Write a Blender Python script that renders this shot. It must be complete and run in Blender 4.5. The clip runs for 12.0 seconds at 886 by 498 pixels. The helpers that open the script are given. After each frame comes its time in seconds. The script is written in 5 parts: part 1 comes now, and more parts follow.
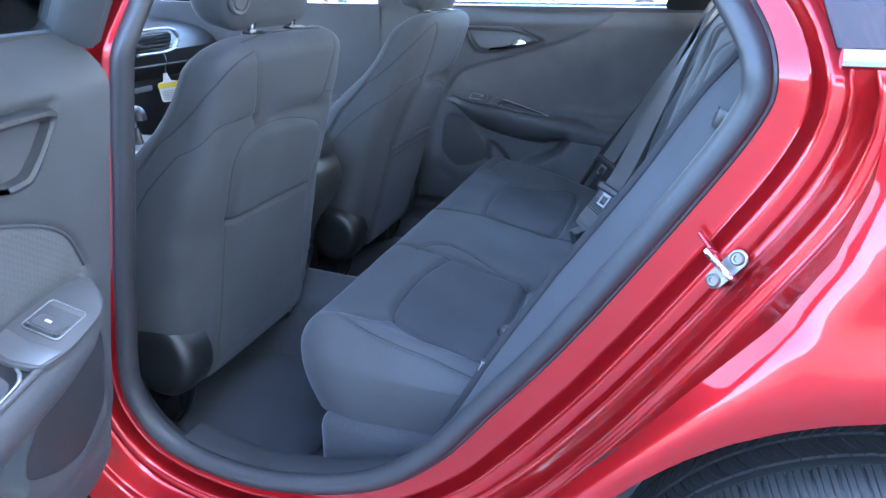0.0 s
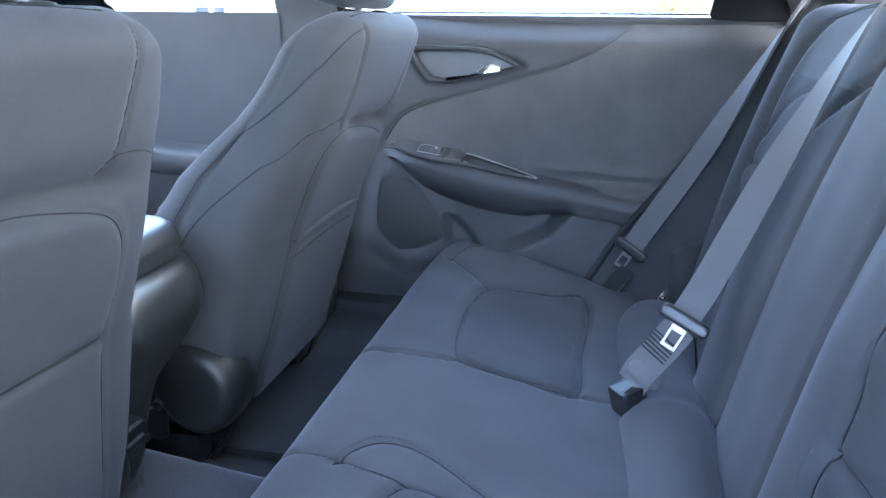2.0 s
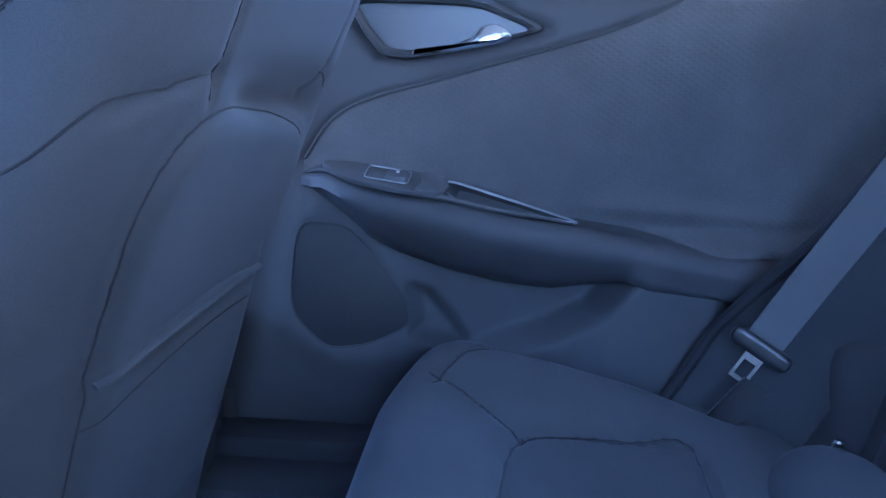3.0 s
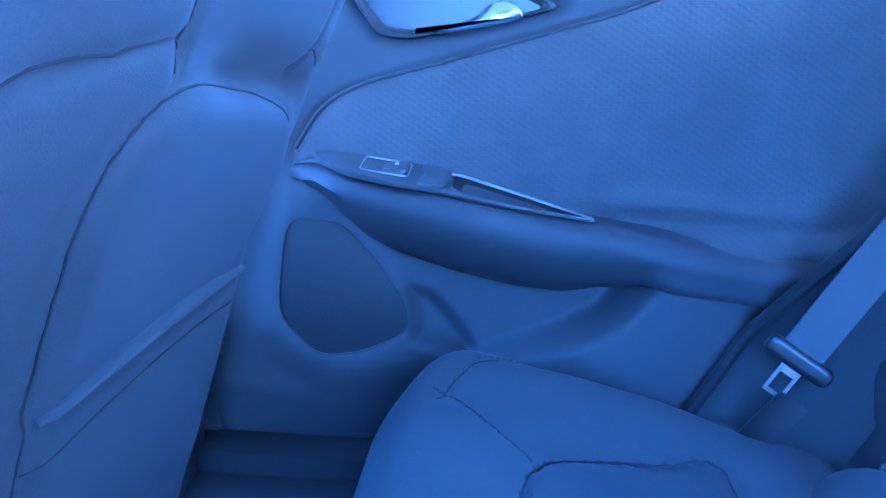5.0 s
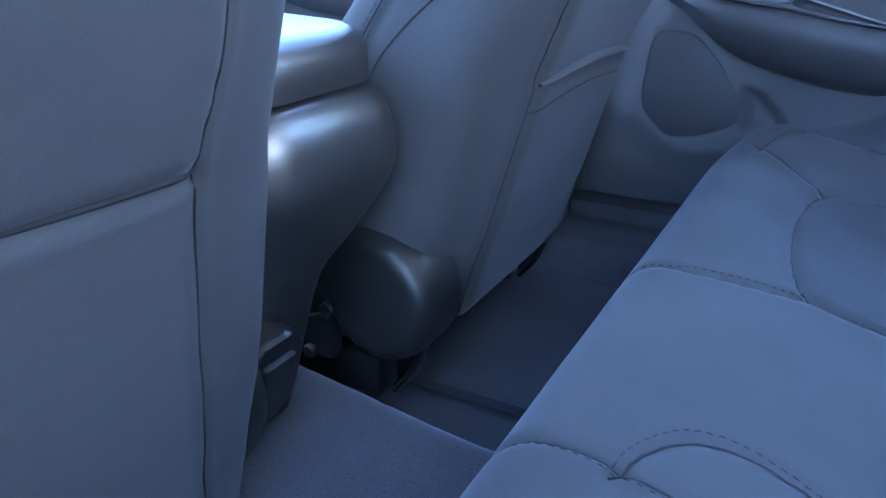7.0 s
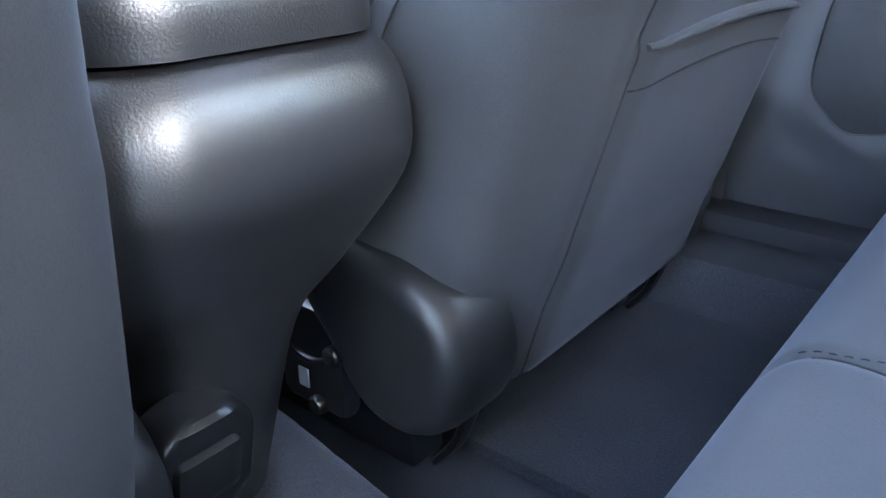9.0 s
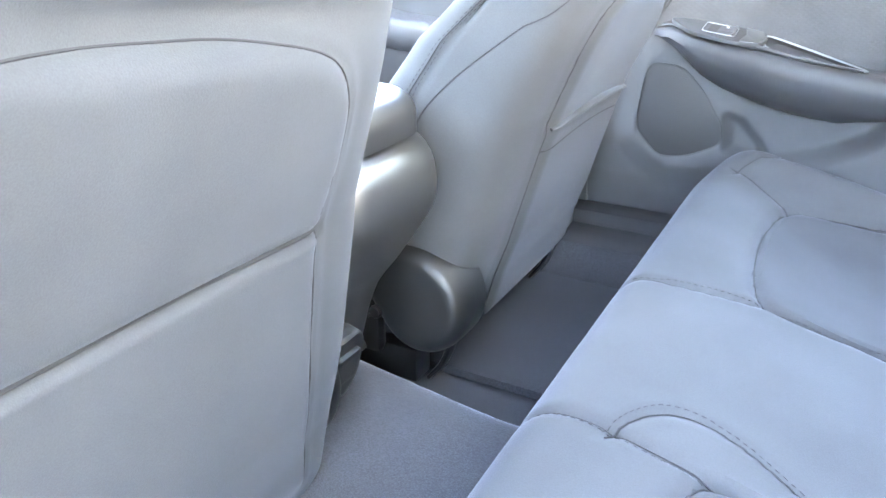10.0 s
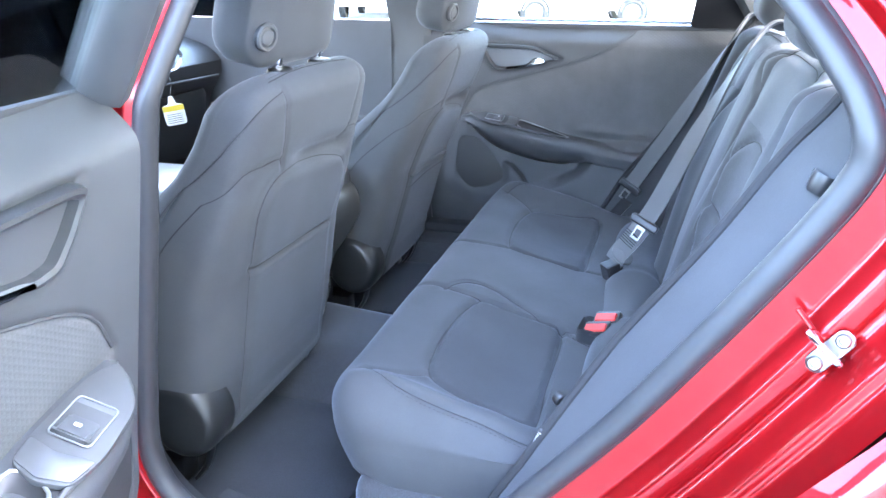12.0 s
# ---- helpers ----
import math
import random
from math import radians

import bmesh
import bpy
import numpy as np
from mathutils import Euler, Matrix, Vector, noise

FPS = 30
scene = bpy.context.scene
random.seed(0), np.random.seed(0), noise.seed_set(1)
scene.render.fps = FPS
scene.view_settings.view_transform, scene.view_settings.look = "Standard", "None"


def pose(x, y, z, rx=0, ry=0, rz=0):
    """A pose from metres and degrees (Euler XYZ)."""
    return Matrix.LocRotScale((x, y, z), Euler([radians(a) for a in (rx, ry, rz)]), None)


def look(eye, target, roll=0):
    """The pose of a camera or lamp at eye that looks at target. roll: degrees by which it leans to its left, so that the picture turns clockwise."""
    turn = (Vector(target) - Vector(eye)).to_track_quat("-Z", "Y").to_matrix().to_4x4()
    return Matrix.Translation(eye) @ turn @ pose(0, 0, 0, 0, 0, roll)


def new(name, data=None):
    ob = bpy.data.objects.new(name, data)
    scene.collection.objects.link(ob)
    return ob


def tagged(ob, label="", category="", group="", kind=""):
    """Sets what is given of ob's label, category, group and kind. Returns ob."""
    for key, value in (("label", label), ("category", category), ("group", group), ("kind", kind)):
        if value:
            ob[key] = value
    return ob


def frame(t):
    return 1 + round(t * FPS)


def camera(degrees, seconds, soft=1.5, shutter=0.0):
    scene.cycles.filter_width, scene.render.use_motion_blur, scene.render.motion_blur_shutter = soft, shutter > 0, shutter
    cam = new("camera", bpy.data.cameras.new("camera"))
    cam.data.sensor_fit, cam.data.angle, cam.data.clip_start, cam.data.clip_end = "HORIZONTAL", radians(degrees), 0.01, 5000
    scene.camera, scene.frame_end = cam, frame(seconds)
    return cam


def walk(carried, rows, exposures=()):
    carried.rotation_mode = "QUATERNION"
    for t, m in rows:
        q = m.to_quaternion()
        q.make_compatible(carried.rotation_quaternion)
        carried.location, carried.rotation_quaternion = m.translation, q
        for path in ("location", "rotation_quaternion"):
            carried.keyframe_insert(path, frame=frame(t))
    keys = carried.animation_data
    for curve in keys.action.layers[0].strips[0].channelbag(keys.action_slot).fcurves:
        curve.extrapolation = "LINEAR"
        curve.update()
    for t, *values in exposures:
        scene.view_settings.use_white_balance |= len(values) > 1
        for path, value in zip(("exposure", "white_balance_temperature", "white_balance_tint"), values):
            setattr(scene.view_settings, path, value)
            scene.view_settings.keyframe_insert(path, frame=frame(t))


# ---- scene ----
cam = camera(60.1, 12.0)
METRES, EYE, TILT, LEAN, TURN = 4.3, 1.15, -20.0, 0.0, 17.5
ROWS = [
    (0.0, 0.0, 0.0, 0.0, 0.0, 0.0, -0.0),
    (0.5, -0.0001, 0.0039, 0.0002, -0.1, -0.08, -0.01),
    (1.0, 0.0008, 0.0415, 0.0098, -0.49, 0.48, 0.22),
    (1.5, 0.0032, 0.1082, 0.0329, -2.11, 1.89, 0.58),
    (2.0, -0.0027, 0.1891, 0.0424, -5.11, 3.08, 1.32),
    (2.5, -0.0112, 0.2721, 0.047, -8.98, 4.8, 2.29),
    (3.0, -0.0068, 0.3506, 0.0663, -12.57, 6.29, 2.88),
    (3.2, -0.0055, 0.376, 0.0715, -14.5, 8.1, 3.05),
    (4.0, -0.003, 0.402, 0.0770, -16.9, 8.5, 3.25),
    (4.8, -0.0035, 0.392, 0.0757, -15.9, 7.2, 3.15),
    (5.0, -0.0055, 0.3694, 0.0702, -13.21, 5.72, 2.83),
    (5.5, -0.0201, 0.2899, 0.0444, -7.71, 4.51, 1.44),
    (6.0, -0.0265, 0.2385, 0.0355, -3.79, 2.28, 0.02),
    (6.5, -0.025, 0.2486, 0.0333, 2.29, -0.43, -1.87),
    (7.0, -0.0201, 0.289, 0.0316, 10.01, -3.07, -4.09),
    (7.5, -0.0158, 0.3297, 0.0367, 18.21, -4.37, -5.97),
    (7.7, -0.0153, 0.338, 0.0373, 20.0, -4.5, -6.35),
    (8.5, -0.0160, 0.351, 0.0378, 21.0, -4.8, -6.75),
    (9.3, -0.0182, 0.342, 0.0374, 19.3, -5.1, -6.5),
    (9.5, -0.0191, 0.3208, 0.0376, 17.64, -5.19, -6.24),
    (10.0, -0.0215, 0.2473, 0.0408, 10.12, -4.03, -3.89),
    (10.5, -0.0129, 0.1597, 0.0446, 5.31, -2.08, -1.99),
    (11.0, -0.0037, 0.091, 0.0385, 2.79, -0.91, -1.07),
    (11.5, -0.0109, 0.0482, 0.0306, 0.82, -0.26, -0.25),
    (12.0, -0.0199, 0.0206, 0.0197, -0.94, -0.13, 0.34),
]
from mathutils.bvhtree import BVHTree

EXPO = [
    (0.0, 5.20, 6000, 13), (0.5, 5.17, 6000, 13), (1.0, 5.05, 6000, 13), (1.5, 5.25, 6280, 16), (2.0, 5.73, 6490, 15), (2.5, 5.55, 5660, 15), (3.0, 5.15, 4840, 20), (3.2, 5.15, 4580, 20),
    (4.8, 5.95, 3500, 19), (5.0, 6.00, 3550, 20), (5.5, 6.05, 3760, 19), (6.0, 6.15, 4220, 18), (6.5, 5.95, 4740, 16), (7.0, 5.65, 5200, 16), (7.5, 5.60, 5770, 15), (7.7, 5.55, 5970, 15),
    (9.3, 6.65, 6900, 15), (9.5, 7.00, 7110, 15), (10.0, 7.58, 7830, 14), (10.5, 7.75, 8450, 14), (11.0, 7.50, 8550, 14), (11.5, 6.95, 7520, 14), (12.0, 6.25, 6800, 14),
]
walk(cam, [(t, pose(0, -1.627, EYE, TILT, LEAN, TURN) @ pose(METRES * x, METRES * y, METRES * z, 90 + pitch, roll, yaw)) for t, x, y, z, yaw, pitch, roll in ROWS], EXPO)

# ---- light ----
SUN_ELEV, SUN_AZ = radians(42), radians(2)      # the sun stands behind an added unseen wall, whose shade covers the car
to_sun = Vector((math.cos(SUN_ELEV) * math.cos(SUN_AZ), math.cos(SUN_ELEV) * math.sin(SUN_AZ), math.sin(SUN_ELEV)))
world = bpy.data.worlds.new("sky")
scene.world = world
world.use_nodes = True
wn = world.node_tree.nodes
sky = wn.new("ShaderNodeTexSky")
sky.sky_type = "NISHITA"
sky.sun_disc = False
sky.sun_elevation, sky.sun_rotation = SUN_ELEV, math.pi / 2 - SUN_AZ
world.node_tree.links.new(sky.outputs[0], wn["Background"].inputs[0])
wn["Background"].inputs[1].default_value = 0.15
sun = new("sun", bpy.data.lights.new("sun", "SUN"))
sun.data.energy, sun.data.angle, sun.data.color = 1.3, radians(2), (1, 0.94, 0.85)
sun.matrix_world = look(to_sun * 20, (0, 0, 0))

# area lamps added at the windshield and rear window, brightening the cabin as skylight
for name, eye, to, sx, sy, watts in (("windshield_fill", (-1.50, 0, 1.30), (-.9, 0, .8), 1.05, .45, .3), ("rear_window_fill", (.80, 0, 1.31), (-.4, 0, 1.1), 1.05, .40, 2.2)):
    lamp = new(name, bpy.data.lights.new(name, "AREA"))
    lamp.data.shape, lamp.data.size, lamp.data.size_y, lamp.data.energy, lamp.data.color = "RECTANGLE", sx, sy, watts, (.86, .93, 1)
    lamp.matrix_world = look(eye, to)

# ---- materials ----
MATS = {}


def material(name, base, rough=0.6, metal=0.0, grain=0.0, grain_scale=400.0, vary=0.25, vary_scale=9.0, coat=0.0,
             sheen=0.0, weave=0.0, spec=0.5, speck=0.0):
    """A surface with two scales of variation: soft patches and fine grain or weave."""
    m = bpy.data.materials.new(name)
    m.use_nodes = True
    nt = m.node_tree
    b = nt.nodes["Principled BSDF"]
    L = nt.links.new
    co = nt.nodes.new("ShaderNodeTexCoord")
    big = nt.nodes.new("ShaderNodeTexNoise")
    big.inputs["Scale"].default_value, big.inputs["Detail"].default_value = vary_scale, 5
    fine = nt.nodes.new("ShaderNodeTexNoise")
    fine.inputs["Scale"].default_value, fine.inputs["Detail"].default_value = grain_scale, 2
    L(co.outputs["Object"], big.inputs["Vector"])
    L(co.outputs["Object"], fine.inputs["Vector"])
    ramp = nt.nodes.new("ShaderNodeMapRange")
    ramp.inputs["From Min"].default_value, ramp.inputs["From Max"].default_value = 0.3, 0.7
    ramp.inputs["To Min"].default_value, ramp.inputs["To Max"].default_value = 1 - vary, 1 + vary
    L(big.outputs["Fac"], ramp.inputs["Value"])
    value = ramp.outputs["Result"]
    if speck:
        r2 = nt.nodes.new("ShaderNodeMapRange")
        r2.inputs["From Min"].default_value, r2.inputs["From Max"].default_value = 0.35, 0.65
        r2.inputs["To Min"].default_value, r2.inputs["To Max"].default_value = 1 - speck, 1 + speck
        L(fine.outputs["Fac"], r2.inputs["Value"])
        mm = nt.nodes.new("ShaderNodeMath")
        mm.operation = "MULTIPLY"
        L(value, mm.inputs[0])
        L(r2.outputs["Result"], mm.inputs[1])
        value = mm.outputs[0]
    mul = nt.nodes.new("ShaderNodeVectorMath")
    mul.operation = "SCALE"
    mul.inputs[0].default_value = base
    L(value, mul.inputs["Scale"])
    L(mul.outputs[0], b.inputs["Base Color"])
    b.inputs["Roughness"].default_value, b.inputs["Metallic"].default_value = rough, metal
    b.inputs["Specular IOR Level"].default_value = spec
    if coat:
        b.inputs["Coat Weight"].default_value, b.inputs["Coat Roughness"].default_value = coat, 0.012
    if sheen:
        b.inputs["Sheen Weight"].default_value, b.inputs["Sheen Roughness"].default_value = sheen, 0.4
        b.inputs["Sheen Tint"].default_value = (0.75, 0.82, 1, 1)
    bump_from = None
    if grain:
        bump_from = fine.outputs["Fac"]
    if weave:
        wv = nt.nodes.new("ShaderNodeTexVoronoi")
        wv.inputs["Scale"].default_value = 1 / weave
        L(co.outputs["Object"], wv.inputs["Vector"])
        bump_from = wv.outputs["Distance"]
    if bump_from:
        bp = nt.nodes.new("ShaderNodeBump")
        bp.inputs["Strength"].default_value, bp.inputs["Distance"].default_value = grain or 0.3, 0.0006
        L(bump_from, bp.inputs["Height"])
        L(bp.outputs[0], b.inputs["Normal"])
    MATS[name] = m
    return m


def glass(name, tint):
    m = bpy.data.materials.new(name)
    m.use_nodes = True
    nt = m.node_tree
    nt.nodes.remove(nt.nodes["Principled BSDF"])
    tr, gl, mix, fr = (nt.nodes.new(n) for n in ("ShaderNodeBsdfTransparent", "ShaderNodeBsdfGlossy", "ShaderNodeMixShader", "ShaderNodeFresnel"))
    tr.inputs[0].default_value = (*tint, 1)
    gl.inputs["Roughness"].default_value = 0.01
    fr.inputs[0].default_value = 1.45
    L = nt.links.new
    L(fr.outputs[0], mix.inputs[0])
    L(tr.outputs[0], mix.inputs[1])
    L(gl.outputs[0], mix.inputs[2])
    L(mix.outputs[0], nt.nodes["Material Output"].inputs[0])
    return m


CLOTH = material("seat_cloth", (0.049, 0.051, 0.055), 0.88, vary=0.10, sheen=0.10, weave=0.0011, spec=0.22, speck=0.06, grain=0.16, grain_scale=900)
CLOTH_IN = material("seat_insert_cloth", (0.041, 0.0425, 0.0465), 0.9, vary=0.12, sheen=0.08, weave=0.0018, spec=0.22, speck=0.08, grain=0.25, grain_scale=900)
VINYL = material("soft_vinyl", (0.060, 0.062, 0.067), 0.6, vary=0.1, grain=0.35, grain_scale=900, spec=0.3)
ARMREST = material("armrest_vinyl", (0.056, 0.057, 0.062), 0.5, vary=0.12, grain=0.35, grain_scale=900, spec=0.3)
GRILLEMAT = material("perforated_grille", (0.022, 0.023, 0.025), 0.6, vary=0.1, weave=0.0022)
PLASTIC = material("dark_plastic", (0.012, 0.0125, 0.0135), 0.40, vary=0.12, grain=0.3, grain_scale=1100)
BLACK = material("black_plastic", (0.012, 0.012, 0.014), 0.35, vary=0.1, grain=0.1, grain_scale=900)
GREYTRIM = material("grey_door_plastic", (0.060, 0.061, 0.064), 0.5, vary=0.1, grain=0.3, grain_scale=1000)
BEZELMAT = material("bezel_plastic", (0.034, 0.035, 0.038), 0.42, vary=0.1, grain=0.25, grain_scale=1000)
LINING_MAT = material("opening_trim", (0.024, 0.025, 0.028), 0.7, vary=0.1, grain=0.2, grain_scale=900, spec=0.25)
STITCH = material("stitch_thread", (0.014, 0.0145, 0.017), 0.9, vary=0.1)
CARPET = material("carpet", (0.030, 0.032, 0.038), 0.95, vary=0.2, grain=0.8, grain_scale=600, speck=0.32, sheen=0.3)
MAT = material("floor_mat_carpet", (0.021, 0.023, 0.028), 0.95, vary=0.2, grain=1.0, grain_scale=450, speck=0.4, sheen=0.2)
RED = material("red_metallic_paint", (0.34, 0.005, 0.008), 0.34, metal=0.8, vary=0.04, coat=0.8, spec=0.3, grain_scale=2500, speck=0.10)
SEAL = material("rubber_seal", (0.022, 0.023, 0.026), 0.5, vary=0.1, grain=0.15, grain_scale=700)
TYRE = material("tyre_rubber", (0.018, 0.018, 0.019), 0.7, vary=0.2, grain=0.2, grain_scale=300)
CHROME = material("chrome", (0.75, 0.75, 0.76), 0.12, metal=1.0, vary=0.03)
STEEL = material("plated_steel", (0.22, 0.215, 0.21), 0.34, metal=1.0, vary=0.1, vary_scale=60)
SILVER = material("satin_silver_plastic", (0.34, 0.35, 0.36), 0.32, metal=0.6, vary=0.04)
CUPSILVER = material("satin_switch_silver", (0.13, 0.133, 0.14), 0.38, metal=0.5, vary=0.05)
CONSOLE = material("console_vinyl", (0.014, 0.0145, 0.016), 0.36, vary=0.12, grain=0.45, grain_scale=700, spec=1.0)
DARKSILVER = material("dark_grey_trim", (0.09, 0.092, 0.10), 0.4, metal=0.2, vary=0.05)
WEB = material("belt_webbing", (0.095, 0.097, 0.102), 0.75, vary=0.06, grain=0.5, grain_scale=1500, spec=0.4, sheen=0.2)
BUTTON = material("red_button_plastic", (0.55, 0.03, 0.025), 0.4, vary=0.06)
HEADLINER = material("headliner_cloth", (0.68, 0.67, 0.65), 0.95, vary=0.06, grain=0.4)
ASPHALT = material("asphalt", (0.20, 0.196, 0.188), 0.9, vary=0.2, vary_scale=0.6, grain=0.8, grain_scale=160, speck=0.3)
WHITE = material("white_car_paint", (0.78, 0.78, 0.78), 0.3, vary=0.03, coat=0.8)
SILVERPAINT = material("silver_car_paint", (0.5, 0.5, 0.5), 0.3, metal=0.5, vary=0.03, coat=0.8)
PAPER = material("white_paper", (0.62, 0.62, 0.61), 0.7, vary=0.05)
YELLOW = material("yellow_print", (0.55, 0.40, 0.04), 0.6, vary=0.05)
WALLMAT = material("pale_render", (0.6, 0.56, 0.48), 0.9, vary=0.1, vary_scale=1.0, grain=0.5, grain_scale=60)
LEAF = material("autumn_leaf", (0.45, 0.36, 0.03), 0.7, vary=0.4, vary_scale=3)
BARK = material("bark", (0.12, 0.09, 0.07), 0.9, vary=0.3, grain=1.0, grain_scale=60)


CONSOLE.node_tree.nodes["Principled BSDF"].inputs["IOR"].default_value = 1.9


def door_cloth():
    """Woven door cloth: a lattice of small raised diamonds over a dark yarn."""
    m = material("door_cloth", (0.092, 0.092, 0.095), 0.9, vary=0.1, vary_scale=14, grain_scale=900, speck=0.12, sheen=0.06, spec=0.15)
    nt = m.node_tree
    L = nt.links.new
    co = nt.nodes.new("ShaderNodeTexCoord")
    heights = []
    for turn in (32, -32):
        mp = nt.nodes.new("ShaderNodeMapping")
        mp.inputs["Rotation"].default_value = (0, radians(turn), 0)
        wv = nt.nodes.new("ShaderNodeTexWave")
        wv.bands_direction = "Z"
        wv.inputs["Scale"].default_value = 48
        wv.inputs["Distortion"].default_value = 0.3
        L(co.outputs["Object"], mp.inputs["Vector"])
        L(mp.outputs[0], wv.inputs["Vector"])
        heights.append(wv.outputs["Fac"])
    mx = nt.nodes.new("ShaderNodeMath")
    mx.operation = "MAXIMUM"
    L(heights[0], mx.inputs[0])
    L(heights[1], mx.inputs[1])
    bp = nt.nodes.new("ShaderNodeBump")
    bp.inputs["Strength"].default_value, bp.inputs["Distance"].default_value = 0.28, 0.001
    L(mx.outputs[0], bp.inputs["Height"])
    L(bp.outputs[0], nt.nodes["Principled BSDF"].inputs["Normal"])
    return m


DOORCLOTH = door_cloth()
GLASS = glass("clear_glass", (0.86, 0.9, 0.88))
DARKGLASS = glass("privacy_glass", (0.30, 0.32, 0.33))

# ---- mesh helpers ----
PLACE = {}


def thing(name, label, category, at=(0, 0, 0), m=None, group="", kind=""):
    """A thing: an empty at its base, under which its parts hang."""
    ob = new(name)
    ob.empty_display_size = 0.05
    M = m if m is not None else Matrix.Translation(at)
    ob.matrix_world = M
    PLACE[ob] = M
    return tagged(ob, label, category, group, kind)


def finish(ob, mesh, mat, sharp=35):
    mesh.materials.append(mat)
    mesh.polygons.foreach_set("use_smooth", [True] * len(mesh.polygons))
    mesh.set_sharp_from_angle(angle=radians(sharp))


def part(name, bm, mat, parent=None, label="", local=False, sharp=35, fix=True):
    """Link a bmesh as one mesh object under parent; its coordinates are the world's unless local."""
    if fix:
        bmesh.ops.recalc_face_normals(bm, faces=bm.faces)
    mesh = bpy.data.meshes.new(name)
    bm.to_mesh(mesh)
    bm.free()
    ob = new(name, mesh)
    finish(ob, mesh, mat, sharp)
    PLACE[ob] = Matrix.Identity(4)
    if parent is not None:
        ob.parent = parent
        if local:
            PLACE[ob] = PLACE[parent]
        else:
            ob.matrix_parent_inverse = PLACE[parent].inverted()
    if label:
        ob["label"] = label
    return ob


def sheet(P, close_u=False, close_v=False, bm=None):
    """A bmesh of quads over a grid of points P[i, j]."""
    bm = bm or bmesh.new()
    nu, nv = P.shape[:2]
    v = [[bm.verts.new(P[i, j]) for j in range(nv)] for i in range(nu)]
    for i in range(nu if close_u else nu - 1):
        for j in range(nv if close_v else nv - 1):
            a, b = (i + 1) % nu, (j + 1) % nv
            bm.faces.new((v[i][j], v[a][j], v[a][b], v[i][b]))
    return bm


def thicken(bm, t):
    """Give an open sheet a thickness."""
    bmesh.ops.recalc_face_normals(bm, faces=bm.faces)
    bmesh.ops.solidify(bm, geom=bm.faces[:], thickness=t)
    return bm


def box(x0, x1, y0, y1, z0, z1, bevel=0.004, seg=2, bm=None):
    b2 = bmesh.new()
    bmesh.ops.create_cube(b2, size=1)
    for v in b2.verts:
        v.co = Vector(((x0 + x1) / 2 + v.co.x * (x1 - x0), (y0 + y1) / 2 + v.co.y * (y1 - y0), (z0 + z1) / 2 + v.co.z * (z1 - z0)))
    if bevel:
        bmesh.ops.bevel(b2, geom=b2.edges[:], offset=bevel, segments=seg, affect="EDGES", profile=0.5)
    if bm is None:
        return b2
    me = bpy.data.meshes.new("tmp")
    b2.to_mesh(me)
    b2.free()
    bm.from_mesh(me)
    bpy.data.meshes.remove(me)
    return bm


def spline(pts, n, closed=False):
    """A smooth line of n points through pts (Catmull-Rom, by chord)."""
    p = np.array(pts, float)
    if closed:
        p = np.vstack([p[-1:], p, p[:2]])
    else:
        p = np.vstack([2 * p[0] - p[1], p, 2 * p[-1] - p[-2]])
    out = []
    for i in range(1, len(p) - 2):
        for t in np.linspace(0, 1, 24, endpoint=False):
            a, b, c, d = p[i - 1], p[i], p[i + 1], p[i + 2]
            out.append(0.5 * (2 * b + (c - a) * t + (2 * a - 5 * b + 4 * c - d) * t * t + (3 * b - a - 3 * c + d) * t ** 3))
    out.append(p[-2])
    out = np.array(out)
    s = np.r_[0, np.cumsum(np.linalg.norm(np.diff(out, axis=0), axis=1))]
    q = np.linspace(0, s[-1], n + 1 if closed else n)
    r = np.stack([np.interp(q, s, out[:, k]) for k in range(out.shape[1])], 1)
    return r[:-1] if closed else r


def tube(pts, r, seg=8, closed=False, squash=(1, 1), up=(0, 0, 1), n=None, cap=True, bm=None):
    """A round or flattened bar along pts; r may vary along it."""
    p = spline(pts, n, closed) if n else np.array(pts, float)
    N = len(p)
    rr = np.interp(np.linspace(0, 1, N), np.linspace(0, 1, len(r)), r) if hasattr(r, "__len__") else np.full(N, r)
    T = np.roll(p, -1, 0) - np.roll(p, 1, 0) if closed else np.gradient(p, axis=0)
    T /= np.linalg.norm(T, axis=1)[:, None] + 1e-12
    A = np.cross(T, np.array(up, float))
    bad = np.linalg.norm(A, axis=1) < 1e-3
    A[bad] = np.cross(T[bad], np.array([0.3, 1, 0.1]))
    A /= np.linalg.norm(A, axis=1)[:, None]
    B = np.cross(A, T)
    th = np.linspace(0, 2 * np.pi, seg, endpoint=False)
    P = p[:, None] + (A[:, None] * (np.cos(th) * squash[0])[None, :, None] + B[:, None] * (np.sin(th) * squash[1])[None, :, None]) * rr[:, None, None]
    bm = bm or bmesh.new()
    before = len(bm.verts)
    sheet(P, closed, True, bm)
    if cap and not closed:
        bm.verts.ensure_lookup_table()
        vs = bm.verts[before:]
        bm.faces.new(vs[:seg])
        bm.faces.new(vs[-seg:])
    return bm


def sweep(path, profile, closed=False):
    """Sweep a profile of (out, y) along a line in the x-z plane; out points away from the line's middle."""
    p = np.array(path, float)
    T = np.roll(p, -1, 0) - np.roll(p, 1, 0) if closed else np.gradient(p, axis=0)
    T /= np.linalg.norm(T, axis=1)[:, None]
    N = np.stack([T[:, 1], -T[:, 0]], 1)
    P = np.zeros((len(p), len(profile), 3))
    for j, (d, y) in enumerate(profile):
        P[:, j, 0], P[:, j, 2], P[:, j, 1] = p[:, 0] + N[:, 0] * d, p[:, 1] + N[:, 1] * d, y
    return P


